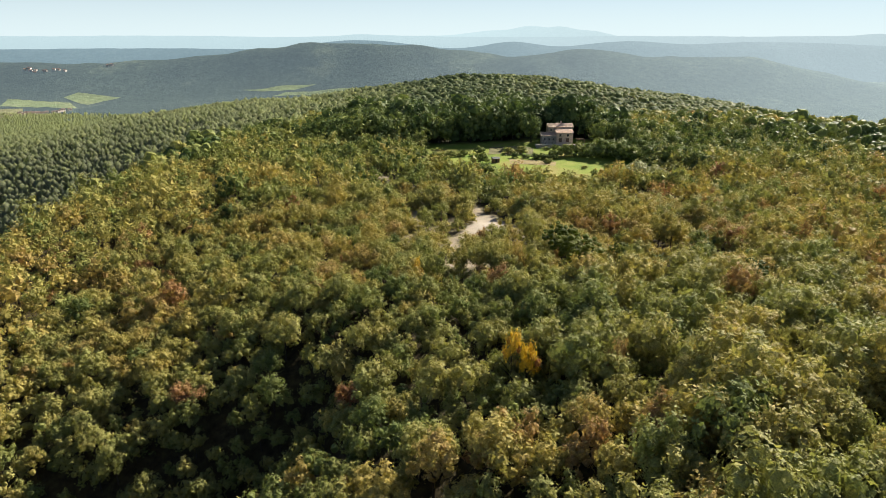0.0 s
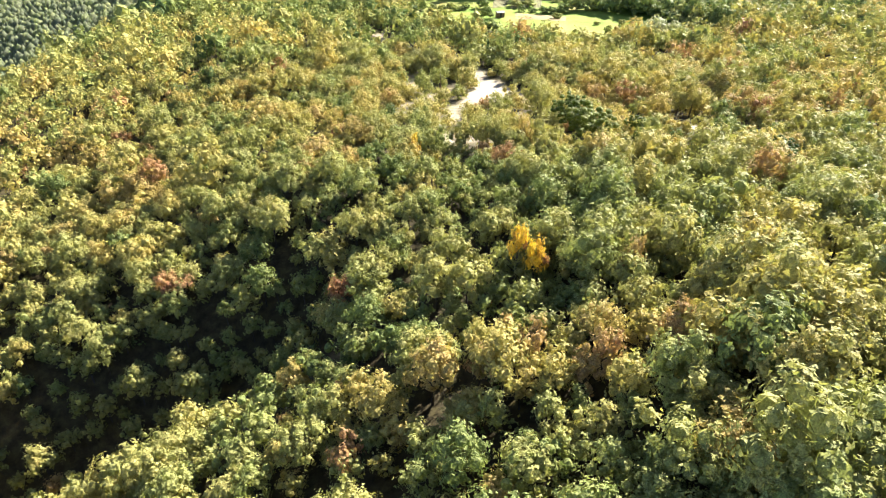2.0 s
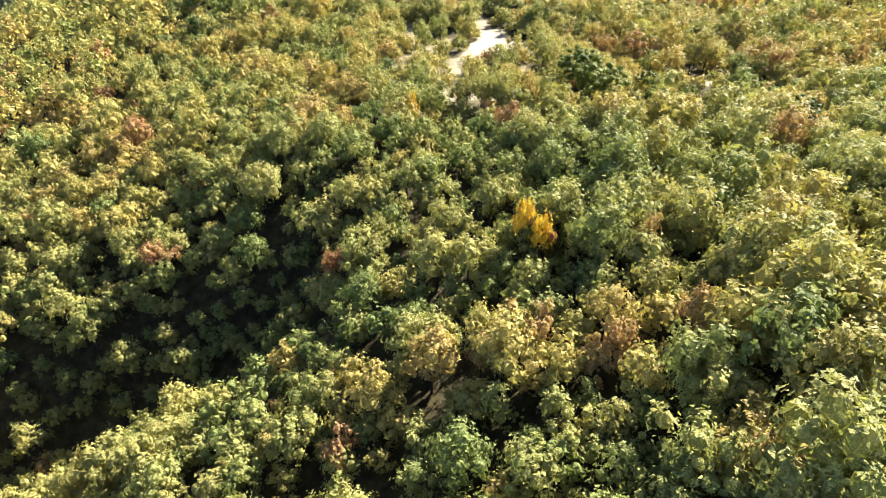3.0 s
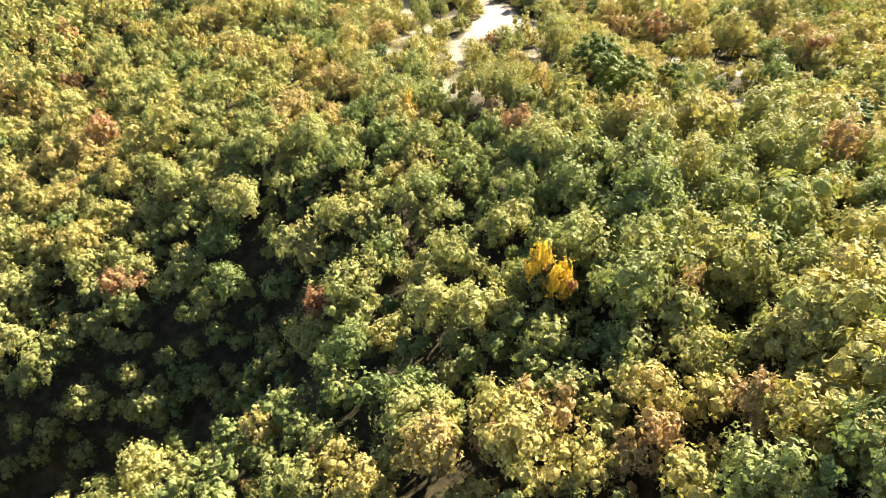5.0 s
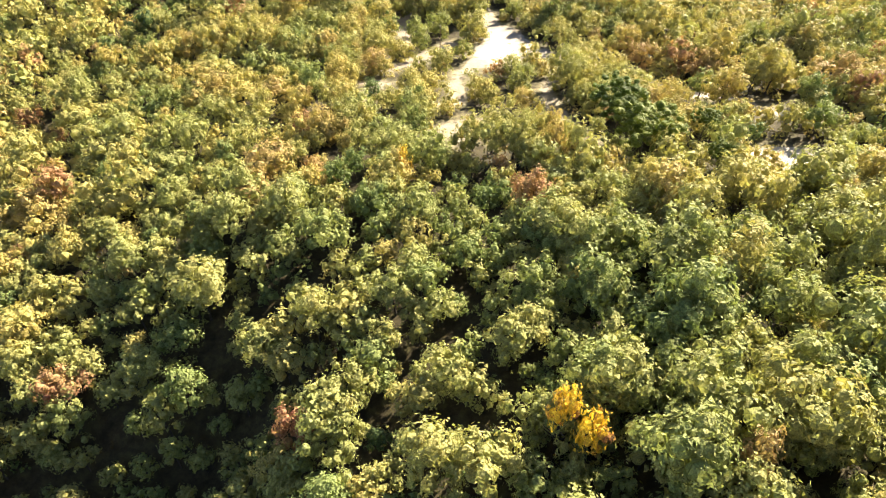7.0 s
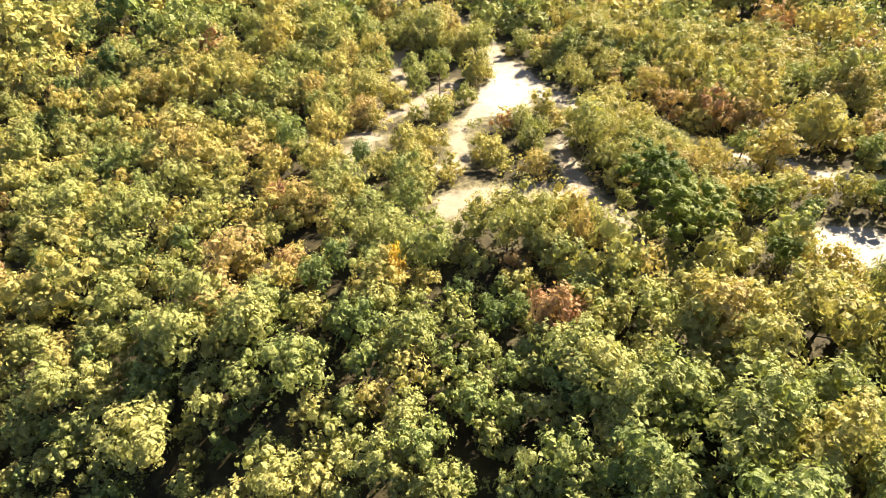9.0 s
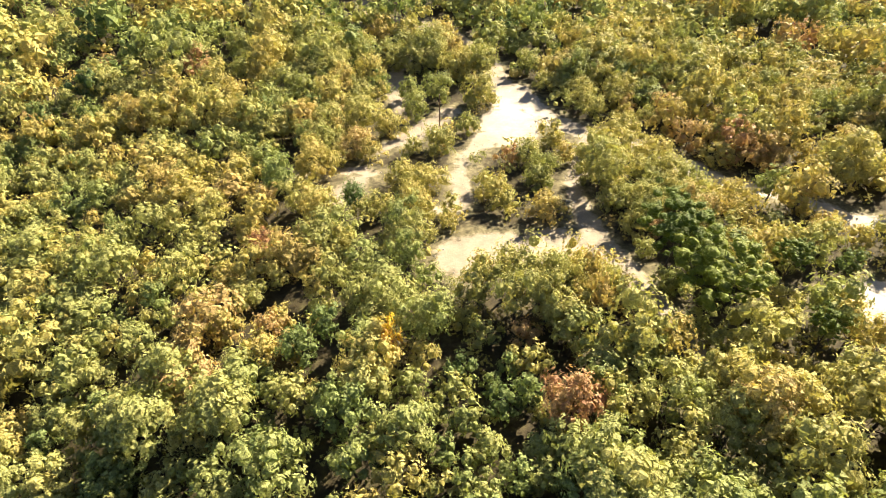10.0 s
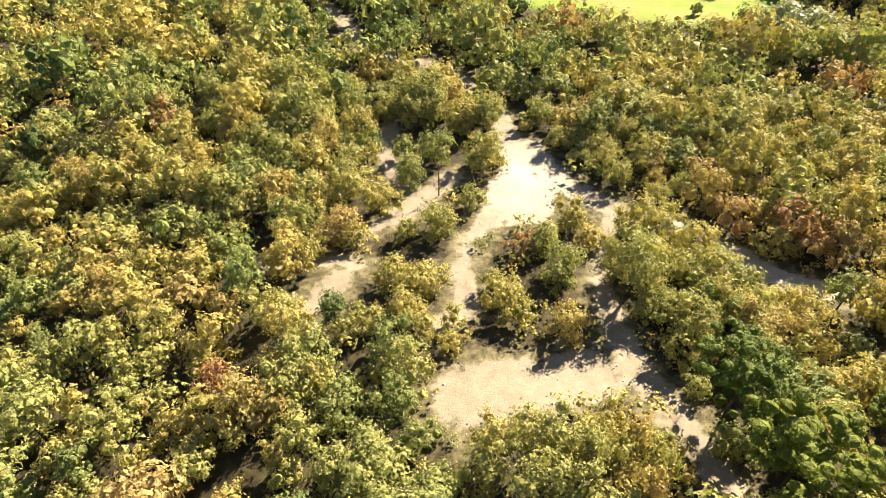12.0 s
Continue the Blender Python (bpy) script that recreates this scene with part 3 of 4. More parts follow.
def plant(name, level, x, y, radius, tall, tint, label, seed, trunks=True, mat=LEAF):
    """Many trees of one stretch of wood, joined."""
    r = np.random.RandomState(seed)
    shapes = CROWNS[level]
    kind = r.randint(0, len(shapes), len(x))
    z = height(x, y)
    vs, ts, fs, ds, at = [], [], [], [], 0
    for k, shape in enumerate(shapes):
        shape, tris = shape if isinstance(shape, tuple) else (shape, np.arange(len(shape)).reshape(-1, 3))
        pick = np.nonzero(kind == k)[0]
        a = r.uniform(0, 6.28, len(pick))
        c, s = np.cos(a)[:, None], np.sin(a)[:, None]
        R = radius[pick][:, None]
        up = np.clip(radius[pick] * 1.12, tall[pick] * 0.36, tall[pick] * 0.52)
        px, py, pz = shape[None, :, 0] * R, shape[None, :, 1] * R, shape[None, :, 2] * up[:, None]
        vs.append(np.stack([px * c - py * s + x[pick][:, None], px * s + py * c + y[pick][:, None], pz + (z[pick] + tall[pick] - up * 1.05)[:, None]], -1).reshape(-1, 3))
        ts.append((tint[pick][:, None] + shape[None, :, 3]).ravel())
        ds.append(np.tile(shape[:, 4], len(pick)))
        fs.append((tris[None] + at + (np.arange(len(pick)) * len(shape))[:, None, None]).reshape(-1, 3))
        at += len(pick) * len(shape)
    ob = sheet(name, np.concatenate(vs), np.concatenate(fs), mat, [("tint", np.concatenate(ts)), ("solid", np.concatenate(ds))], flat=level not in ("far", "spire"))
    tagged(ob, label, "trees", kind="stuff")
    if trunks:
        tv, tf = trunk_shape(seed, 3 if level in ("fine", "small", "shrub") else 1, 4)
        sc = tall[:, None]
        V = np.stack([tv[None, :, 0] * sc + x[:, None], tv[None, :, 1] * sc + y[:, None], tv[None, :, 2] * sc + z[:, None]], -1).reshape(-1, 3)
        F = (tf[None] + (np.arange(len(x)) * len(tv))[:, None, None]).reshape(-1, 4)
        w = sheet("trunks", V, F, BARK, parent=ob)
        w["kind"] = "stuff"
    return ob


def in_sight(x, y, margin=12):
    """The wedge of land that the flight overlooks."""
    return (np.abs(x) < 0.80 * np.maximum(y, 0) + margin) & (y > 24)


# trees that stand out: place, crown radius, height, leaf tint
def oak_label(tint, spot):
    look_of = ("dark green" if tint < 0.2 else "green" if tint < 0.36 else "olive-green" if tint < 0.5 else "yellowing" if tint < 0.64 else "brownish" if tint < 0.75 else "russet" if tint < 0.9 else "golden-yellow")
    return look_of + " young oak " + spot


UNIT = {}


def unit_mesh(key, verts, faces, mat, tint=None):
    """Mesh data shared by alike parts."""
    if key not in UNIT:
        ob = sheet("part", verts[:, :3], faces, mat, [("tint", tint + verts[:, 3]), ("solid", verts[:, 4])] if tint is not None else [])
        UNIT[key] = ob.data
        bpy.data.objects.remove(ob)
    return UNIT[key]


def child(name, data, parent, place, scale, turn=0.0):
    ob = new(name, data)
    ob.parent = parent
    ob.location, ob.scale, ob.rotation_euler = place, scale, (0, 0, turn)
    return ob


def single_tree(x, y, radius, tall, tint, spot, k, group="oaks on the ridge"):
    """An oak of its own: trunk with limbs, and a crown."""
    z = float(height(x, y))
    top = empty("oak_tree", pose(x, y, z))
    q = round(tint / 0.04) * 0.04
    tv, tf = UNIT_TRUNKS[k % len(UNIT_TRUNKS)]
    child("trunk", unit_mesh(("trunk", k % len(UNIT_TRUNKS)), tv, tf, BARK), top, (0, 0, 0), (tall, tall, tall), k * 1.7)
    level = "scrub" if y > 118 and radius > 1.9 else "shrub" if y > 118 else "fine" if radius > 2.2 else "small"
    shape = CROWNS[level][k % 8]
    crown = unit_mesh((level, k % 8, round(q, 2)), shape, np.arange(len(shape)).reshape(-1, 3), LEAF, q)
    up = min(max(radius * 1.12, tall * 0.36), tall * 0.52) if tint < 0.9 else radius * 2.2
    child("crown", crown, top, (0, 0, tall - up * 1.05), (radius, radius, up), k * 2.3)
    return tagged(top, oak_label(tint, spot), "tree", group)


UNIT_TRUNKS = [trunk_shape(900 + k, 7, 6) for k in range(4)]
CLEARING_OAKS = [(-0.6, 166.3, 2.7, 5.6, 0.40), (-4.7, 165.7, 1.5, 3.2, 0.42), (4.1, 173.3, 1.9, 4.1, 0.30), (7.0, 185.2, 3.3, 7.0, 0.43), (3.3, 198.3, 3.5, 7.2, 0.46), (-5.0, 180.2, 2.6, 5.8, 0.28),
                 (-0.7, 187.5, 2.7, 5.8, 0.28), (-6.3, 188.4, 1.9, 4.4, 0.28), (-4.2, 200.1, 3.3, 6.8, 0.38), (-9.5, 202.7, 2.7, 5.6, 0.40), (18.0, 167.8, 2.3, 5.0, 0.47), (19.5, 163.1, 1.6, 3.4, 0.60),
                 (10.6, 162.3, 1.6, 3.5, 0.82), (13.2, 162.2, 2.3, 5.0, 0.36), (15.5, 157.6, 2.2, 4.7, 0.33), (13.9, 154.8, 1.8, 3.8, 0.34)]
ISLAND_OAKS = [(7.3, 151.0, 2.5, 5.3, 0.47), (8.8, 147.8, 1.6, 3.5, 0.44), (6.0, 154.7, 1.4, 3.1, 0.42), (14.0, 146.2, 2.4, 4.6, 0.60), (-2.5, 153.6, 2.7, 5.4, 0.47), (-6.3, 155.0, 2.4, 4.9, 0.44),
               (-3.9, 148.4, 2.2, 4.5, 0.53), (-2.4, 146.3, 1.6, 3.3, 0.48), (1.1, 147.4, 1.4, 3.1, 0.44), (-8.9, 146.8, 2.0, 4.2, 0.44), (0.7, 143.9, 1.3, 2.7, 0.48)]
PATH_OAKS = [(-14.3, 175.6, 3.2, 6.4, 0.44), (-9.2, 172.8, 2.6, 5.4, 0.47), (-19.8, 174.0, 3.2, 6.4, 0.36), (-19.8, 183.8, 3.2, 6.4, 0.48), (-13.9, 165.9, 2.8, 5.6, 0.62), (-19.1, 169.1, 2.5, 5.2, 0.36),
             (-12.4, 164.7, 2.0, 4.2, 0.52), (-19.9, 158.0, 3.0, 6.0, 0.56), (-17.5, 161.8, 2.2, 4.6, 0.46), (-19.2, 148.7, 2.8, 5.6, 0.40), (-14.9, 196.3, 3.3, 6.6, 0.50), (-20.6, 195.2, 3.5, 6.8, 0.42),
             (-27.0, 193.3, 3.6, 7.0, 0.42), (-12.2, 186.9, 1.9, 4.1, 0.46), (-23.1, 139.1, 2.0, 4.2, 0.87), (-16.5, 135.0, 2.2, 4.2, 0.56)]
TRACK_OAKS = [(28.0, 165.3, 3.7, 7.2, 0.48), (25.6, 166.7, 2.1, 4.5, 0.44), (32.4, 160.8, 3.1, 6.3, 0.47), (22.4, 156.3, 2.6, 5.4, 0.42), (26.3, 158.1, 2.7, 5.6, 0.47), (30.2, 154.1, 3.1, 6.2, 0.42), (23.9, 148.7, 2.3, 4.9, 0.40),
              (27.2, 148.5, 2.5, 5.2, 0.36), (32.5, 149.5, 2.8, 5.8, 0.48), (25.3, 142.1, 1.8, 4.0, 0.43), (29.1, 146.3, 2.1, 4.5, 0.53), (34.2, 144.1, 2.8, 5.8, 0.62), (39.8, 148.5, 2.8, 5.8, 0.53), (39.7, 144.1, 2.7, 5.5, 0.56),
              (33.9, 130.6, 2.8, 7.4, 0.50), (36.6, 136.4, 2.8, 5.8, 0.54), (41.5, 121.0, 2.4, 7.2, 0.56), (44.8, 119.0, 2.2, 6.4, 0.55)]
SLOPE_OAKS = [(7.5, 129.8, 2.6, 8.2, 0.42), (10.6, 128.1, 2.6, 8.4, 0.38), (14.4, 130.6, 1.6, 7.6, 0.52), (15.0, 127.5, 2.2, 8.2, 0.50), (16.1, 128.8, 1.4, 8.4, 0.66), (12.5, 126.8, 2.0, 8.6, 0.40), (15.8, 124.2, 1.5, 8.5, 0.62),
              (25.9, 131.2, 1.5, 2.6, 0.30), (27.4, 131.0, 1.6, 2.8, 0.24), (25.6, 137.9, 1.4, 2.8, 0.36), (26.6, 124.0, 1.5, 3.0, 0.30), (28.0, 121.6, 1.6, 3.4, 0.34), (7.7, 124.9, 2.4, 8.8, 0.40), (17.9, 126.5, 1.4, 7.6, 0.42), (11.0, 123.6, 2.1, 8.6, 0.42), (3.8, 127.2, 2.2, 7.6, 0.40), (-5.3, 119.4, 1.3, 6.6, 0.93)]
GOLD_OAKS = [(9.6, 76.6, 1.15, 10.2, 0.98), (11.9, 75.2, 1.35, 8.6, 0.97), (-9.6, 51.4, 1.6, 6.6, 0.79), (24.6, 59.0, 2.3, 7.6, 0.74), (16.4, 57.6, 1.7, 7.4, 0.72), (9.1, 61.2, 2.0, 7.0, 0.70), (4.0, 59.0, 1.7, 6.6, 0.70), (23.0, 72.0, 1.4, 8.4, 0.72)]
NAMED_OAKS = CLEARING_OAKS + ISLAND_OAKS + PATH_OAKS + TRACK_OAKS + SLOPE_OAKS + GOLD_OAKS
for k, (x, y, radius, tall, tint) in enumerate(NAMED_OAKS):
    single_tree(x, y, radius, tall, tint, "with an uneven crown beside a sandy clearing" if y > 131 else "standing among oaks on the slope", k)


def umbrella_pine(x, y, radius, tall, tint, k):
    z = float(height(x, y))
    top = empty("umbrella_pine", pose(x, y, z))
    tv, tf = UNIT_TRUNKS[k % 4]
    child("trunk", unit_mesh(("trunk", k % 4), tv, tf, BARK), top, (0, 0, 0), (tall * 0.7, tall * 0.7, tall), 3.1 + k)
    shape = crown_shape(700 + k, 5000, 80, 0.044, -0.4, reach=(0.8, 0.92), body=0.9, swell=1.3, wild=0.5, loose=(0.9, 1.12), spread=0.03)
    up = min(radius * 0.72, tall * 0.46)
    child("crown", unit_mesh(("pine", k), shape, np.arange(len(shape)).reshape(-1, 3), NEEDLE, tint), top, (0, 0, tall - up * 1.05), (radius, radius, up), k)
    return tagged(top, "umbrella pine with a dense dark green domed crown", "tree", "pines by the track")


umbrella_pine(27.2, 134.9, 4.3, 9.8, 0.10, 0)
umbrella_pine(29.4, 127.2, 4.6, 10.2, 0.3, 1)
umbrella_pine(61.0, 114.6, 3.0, 8.0, 0.04, 2)
umbrella_pine(37.4, 119.6, 1.7, 7.6, 0.12, 3)
umbrella_pine(39.8, 131.6, 2.0, 7.2, 0.13, 4)

# ---- woods ----
rnd = np.random.RandomState(77)
STANDING = np.array([(x, y, r) for x, y, r, tall, tint in NAMED_OAKS] + [(26.6, 134.6, 6.2), (29.4, 127.2, 6.4), (33.5, 129.0, 3.0), (61, 114.6, 3.0), (37.4, 119.6, 1.7), (39.8, 131.6, 2.0)])


def free(x, y, share=0.65):
    """Where no named tree stands."""
    d = np.hypot(x[:, None] - STANDING[None, :, 0], y[:, None] - STANDING[None, :, 1]) - STANDING[None, :, 2] * share
    return d.min(1) > 0.7


ka, kb = thicket(3.35, -130, 130, 26, 116, 4)
sa, sb = thicket(4.2, -150, 180, 116, 192, 1)
sc, sd = thicket(5.3, -180, 220, 192, 262, 41)
tx, ty = np.concatenate([ka, sa, sc]), np.concatenate([kb, sb, sd])
keep = in_sight(tx, ty) & (sand(tx, ty) < -1.1 - 1.0 * rnd.rand(len(tx))) & (rnd.rand(len(tx)) < 0.93) & (meadow(tx, ty) < -1) & free(tx, ty)
tx, ty = tx[keep], ty[keep]
# a gully with few trees
def in_gully(x, y):
    k = np.clip(((x + 63) * 37 + (y - 61.5) * 18.5) / (37 ** 2 + 18.5 ** 2), 0, 1)
    return np.hypot(x + 63 - 37 * k, y - 61.5 - 18.5 * k) < 13


gully = in_gully(tx, ty)
keep = ~gully | (rnd.rand(len(tx)) < 0.85)
tx, ty, gully = tx[keep], ty[keep], gully[keep]
keep = ~((tx > 0.5) & (tx < 21.5) & (ty > 131.5) & (ty < 145))
tx, ty, gully = tx[keep], ty[keep], gully[keep]
keep = (np.hypot((tx - 51) / 7.5, (ty - 126.5) / 6.5) > 1) & (np.hypot((tx - 11.5) / 7.5, (ty - 171) / 10) > 1)
tx, ty, gully = tx[keep], ty[keep], gully[keep]
# the clearing is left mostly to the trees named above
lane = np.array([(25, 127), (28.5, 117), (33, 109), (37.6, 99), (38.6, 88), (46, 78)], float)
gap = np.min([np.hypot(tx - a[0] - (b[0] - a[0]) * k, ty - a[1] - (b[1] - a[1]) * k) for a, b in zip(lane[:-1], lane[1:]) for k in np.linspace(0, 1, 9)], axis=0)
open_land = (np.hypot((tx - 3) / 20, (ty - 169) / 29) < 1) | (gap < 2.6) | (np.hypot((tx - 40) / 5.5, (ty - 155) / 5.5) < 1) | (np.hypot((tx + 20) / 4.5, (ty - 236) / 11) < 1)
tx, ty, gully = tx[~open_land], ty[~open_land], gully[~open_land]
tr, th, tt = tree_kind(tx, ty, rnd)
tr, th = np.where(gully, tr * 0.85, tr), np.where(gully, th * 0.9, th)
th = np.where(np.hypot(tx - 11.6, ty - 75.8) < 4.8, th * 0.75, th)
# low growth along the meadow
edge = 0.4 + 0.6 * np.maximum(smooth(2, 20, -meadow(tx, ty)), 0.4 * smooth(42, 34, tx))
tr, th = tr * (0.5 + 0.5 * edge), th * edge
near_d = np.hypot(tx, np.maximum(ty - 96, 0) + np.maximum(30 - ty, 0))
first = (near_d < 122) & (np.abs(tx) < 88)
# single trees: those round the clearing, and those on the knoll
single = ((tx > -22) & (tx < 34) & (ty > 122) & (ty < 206)) | ((tx > -12) & (tx < 24) & (ty > 62) & (ty < 112))
order = np.nonzero(single)[0]
order = order[np.argsort(np.hypot(tx[order] - 5, ty[order] - 140))]
for i in order[:240]:
    single_tree(float(tx[i]), float(ty[i]), float(tr[i]), float(th[i]), float(tt[i]), "with a full crown near the sandy track" if ty[i] > 122 else "with a dense crown on the wooded knoll", int(i))
single[order[240:]] = False
near, mid = first & ~single, ~first & ~single
knolly = ty < 118
big, small, bushy = near & knolly & (tr > 2.2), near & knolly & (tr <= 2.2), near & ~knolly
plant("near_woodland", "fine", tx[big], ty[big], tr[big], th[big], tt[big], "dense young oaks with green and yellowing leaves", 5)
plant("young_woodland", "small", tx[small], ty[small], tr[small], th[small], tt[small], "slender young oaks with green leaves", 15)
plant("scrub_woodland", "shrub", tx[bushy], ty[bushy], tr[bushy], th[bushy], tt[bushy], "bushy oak scrub with olive, tan and yellow leaves", 16)
plant("woodland", "middle", tx[mid], ty[mid], tr[mid], th[mid], tt[mid], "dense oak scrub with olive and yellowing leaves", 6, mat=LEAF_DULL)
ux, uy = thicket(5.6, -330, 520, 262, 560, 2)
keep = (np.abs(ux - 20) < 0.72 * uy + 20) & (height(ux, uy) > -75) & (meadow(ux, uy) < -1.5) & (np.hypot(ux - 62, (uy - 330) * 1.3) > 19) & ((uy < 324) | (uy > 410) | (rnd.rand(len(ux)) < 0.62))
ux, uy = ux[keep], uy[keep]
ur, uh, ut = tree_kind(ux, uy, rnd)
ur = ur * 1.08
piny = (uy > 385) & (ux + 0.08 * uy + 40 * wave(ux, uy, 41, 300) + 30 * rnd.normal(0, 1, len(ux)) < -30)
belt = (uy < 400) & (ux > -110) & (ux < 190) & ~piny
front = belt & (uy < 345)
belt = belt & ~front
other = ~belt & ~piny & ~front
plant("tall_woodland", "middle", ux[front], uy[front], ur[front], uh[front], ut[front], "tall dark green oaks round the meadow", 17, mat=LEAF_DULL)
plant("tall_woodland", "belt", ux[belt], uy[belt], ur[belt], uh[belt], ut[belt], "tall dark green oaks behind the meadow", 37, mat=LEAF_DULL)
plant("farther_pines", "spire", ux[piny], uy[piny], ur[piny] * 0.8, uh[piny] * 1.2, ut[piny], "grey-green pine wood in haze on the flank of the ridge", 27, trunks=False, mat=HAZY_PINEWOOD)
plant("farther_woodland", "coarse", ux[other], uy[other], ur[other] * 0.9, uh[other], ut[other] - 0.08, "dense green oak wood on the ridge", 7, trunks=False, mat=LEAF_DULL)
vx, vy = thicket(5.3, -1000, 1000, 330, 1330, 3)
wa, wb = thicket(10.0, -1350, 0, 1330, 1950, 13)
lie = height(vx, vy)
keep = (np.abs(vx) < 0.76 * vy) & (lie > -190) & ((vy > 560) | (lie < -75))
vx, vy = vx[keep], vy[keep]
# slopes turned away from the valley are planted more thinly
rise = height(vx * 0.985, vy * 0.985) - height(vx, vy)
keep = (rise < 0.6) | (rnd.rand(len(vx)) < 0.4)
vx, vy = vx[keep], vy[keep]
vr, vh, vt = tree_kind(vx, vy, rnd)
vt = np.clip(vt - 0.10, 0.02, 0.5)
pines = vx + 0.08 * vy + 40 * wave(vx, vy, 41, 300) + 70 * rnd.normal(0, 1, len(vx)) < -60
plant("hill_woodland", "far", vx[~pines], vy[~pines], vr[~pines] * 1.45, vh[~pines] * 0.95, vt[~pines], "dark green woods on a distant hill", 8, trunks=False, mat=HAZY_HILL_LEAF)
keep = (np.abs(wa) < 0.8 * wb) & (height(wa, wb) < -100) & (rnd.rand(len(wa)) < 0.9)
wa, wb = wa[keep], wb[keep]
plant("valley_woodland", "spire", wa, wb, 3.6 * np.exp(rnd.normal(0, 0.2, len(wa))), 9.0 * np.exp(rnd.normal(0, 0.2, len(wa))), np.clip(0.2 + 0.1 * rnd.normal(0, 1, len(wa)), 0.02, 0.5), "grey-green woods in haze on the valley floor", 28, trunks=False, mat=HAZY_PINEWOOD)
plant("pine_woodland", "spire", vx[pines], vy[pines], vr[pines] * 1.5, vh[pines] * 1.05, vt[pines], "grey-green pine woods in haze on the valley side", 18, trunks=False, mat=HAZY_PINEWOOD)
# low bushes between the trees
bx, by = thicket(3.4, -95, 110, 34, 250, 9)
keep = in_sight(bx, by) & ~in_gully(bx, by) & (sand(bx, by) < -0.6) & (meadow(bx, by) < 0) & (rnd.rand(len(bx)) < np.where(by < 116, 0.35, np.where(by < 185, 0.5, 0.25)))
bx, by = bx[keep], by[keep]
br = 0.95 * np.exp(rnd.normal(0, 0.25, len(bx)))
bt = np.clip(np.where(by < 116, 0.3, 0.47) + 0.10 * rnd.normal(0, 1, len(bx)), 0.1, 0.82)
close = (by < 185) & (np.abs(bx) < 62)
plant("undergrowth", "brush", bx[close], by[close], br[close], br[close] * 1.7, bt[close], "low bushes and brambles between the oaks", 10, trunks=False, mat=LEAF_DULL)
plant("brambles", "coarse", bx[~close], by[~close], br[~close], br[~close] * 1.7, bt[~close], "brambles and low scrub under the trees", 11, trunks=False, mat=LEAF_DULL)
# woods on the land beside and behind the flight's line
qx, qy = thicket(6.0, -150, 150, -60, 185, 19)
keep = ~in_sight(qx, qy)
qx, qy = qx[keep], qy[keep]
qr, qh, qt = tree_kind(qx, qy, rnd)
under = (np.abs(qx) < 70) & (qy > -25)
plant("surrounding_woodland", "middle", qx[under], qy[under], qr[under] * 1.4, qh[under], qt[under], "dense green oaks on the near slope", 30)
plant("surrounding_woodland", "brush", qx[~under], qy[~under], qr[~under] * 1.5, qh[~under], qt[~under], "green oak wood beside the wooded ridge", 29, trunks=False, mat=LEAF_DULL)

# ---- house and garden ----
PLASTER = plain("plaster", (0.55, 0.43, 0.33), 0.9, 0.8, 0.25)
STONE = plain("stone_wall", (0.36, 0.32, 0.27), 0.9, 1.5, 0.4, 0.6)
ROOF = plain("roof_tile", (0.46, 0.33, 0.25), 0.85, 1.2, 0.3, 0.5)
DARK = plain("dark_glass", (0.03, 0.035, 0.04), 0.25, 2.0, 0.2, 0.05)
TIMBER = plain("timber", (0.16, 0.10, 0.06), 0.7, 6.0, 0.35)
PAVING = plain("paving", (0.45, 0.41, 0.35), 0.9, 0.8, 0.25)
SHEET_METAL = plain("sheet_metal", (0.25, 0.25, 0.24), 0.7, 2.0, 0.3, 0.1, 0.2)
SOIL = plain("tilled_soil", (0.13, 0.125, 0.05), 0.95, 1.2, 0.4, 0.8)


def box(bm, x0, x1, y0, y1, z0, z1):
    v = [bm.verts.new(p) for p in ((x0, y0, z0), (x1, y0, z0), (x1, y1, z0), (x0, y1, z0), (x0, y0, z1), (x1, y0, z1), (x1, y1, z1), (x0, y1, z1))]
    for f in ((0, 3, 2, 1), (4, 5, 6, 7), (0, 1, 5, 4), (1, 2, 6, 5), (2, 3, 7, 6), (3, 0, 4, 7)):
        bm.faces.new([v[i] for i in f])
    return v


def made(*boxes):
    bm = bmesh.new()
    for b in boxes:
        box(bm, *b)
    return bm


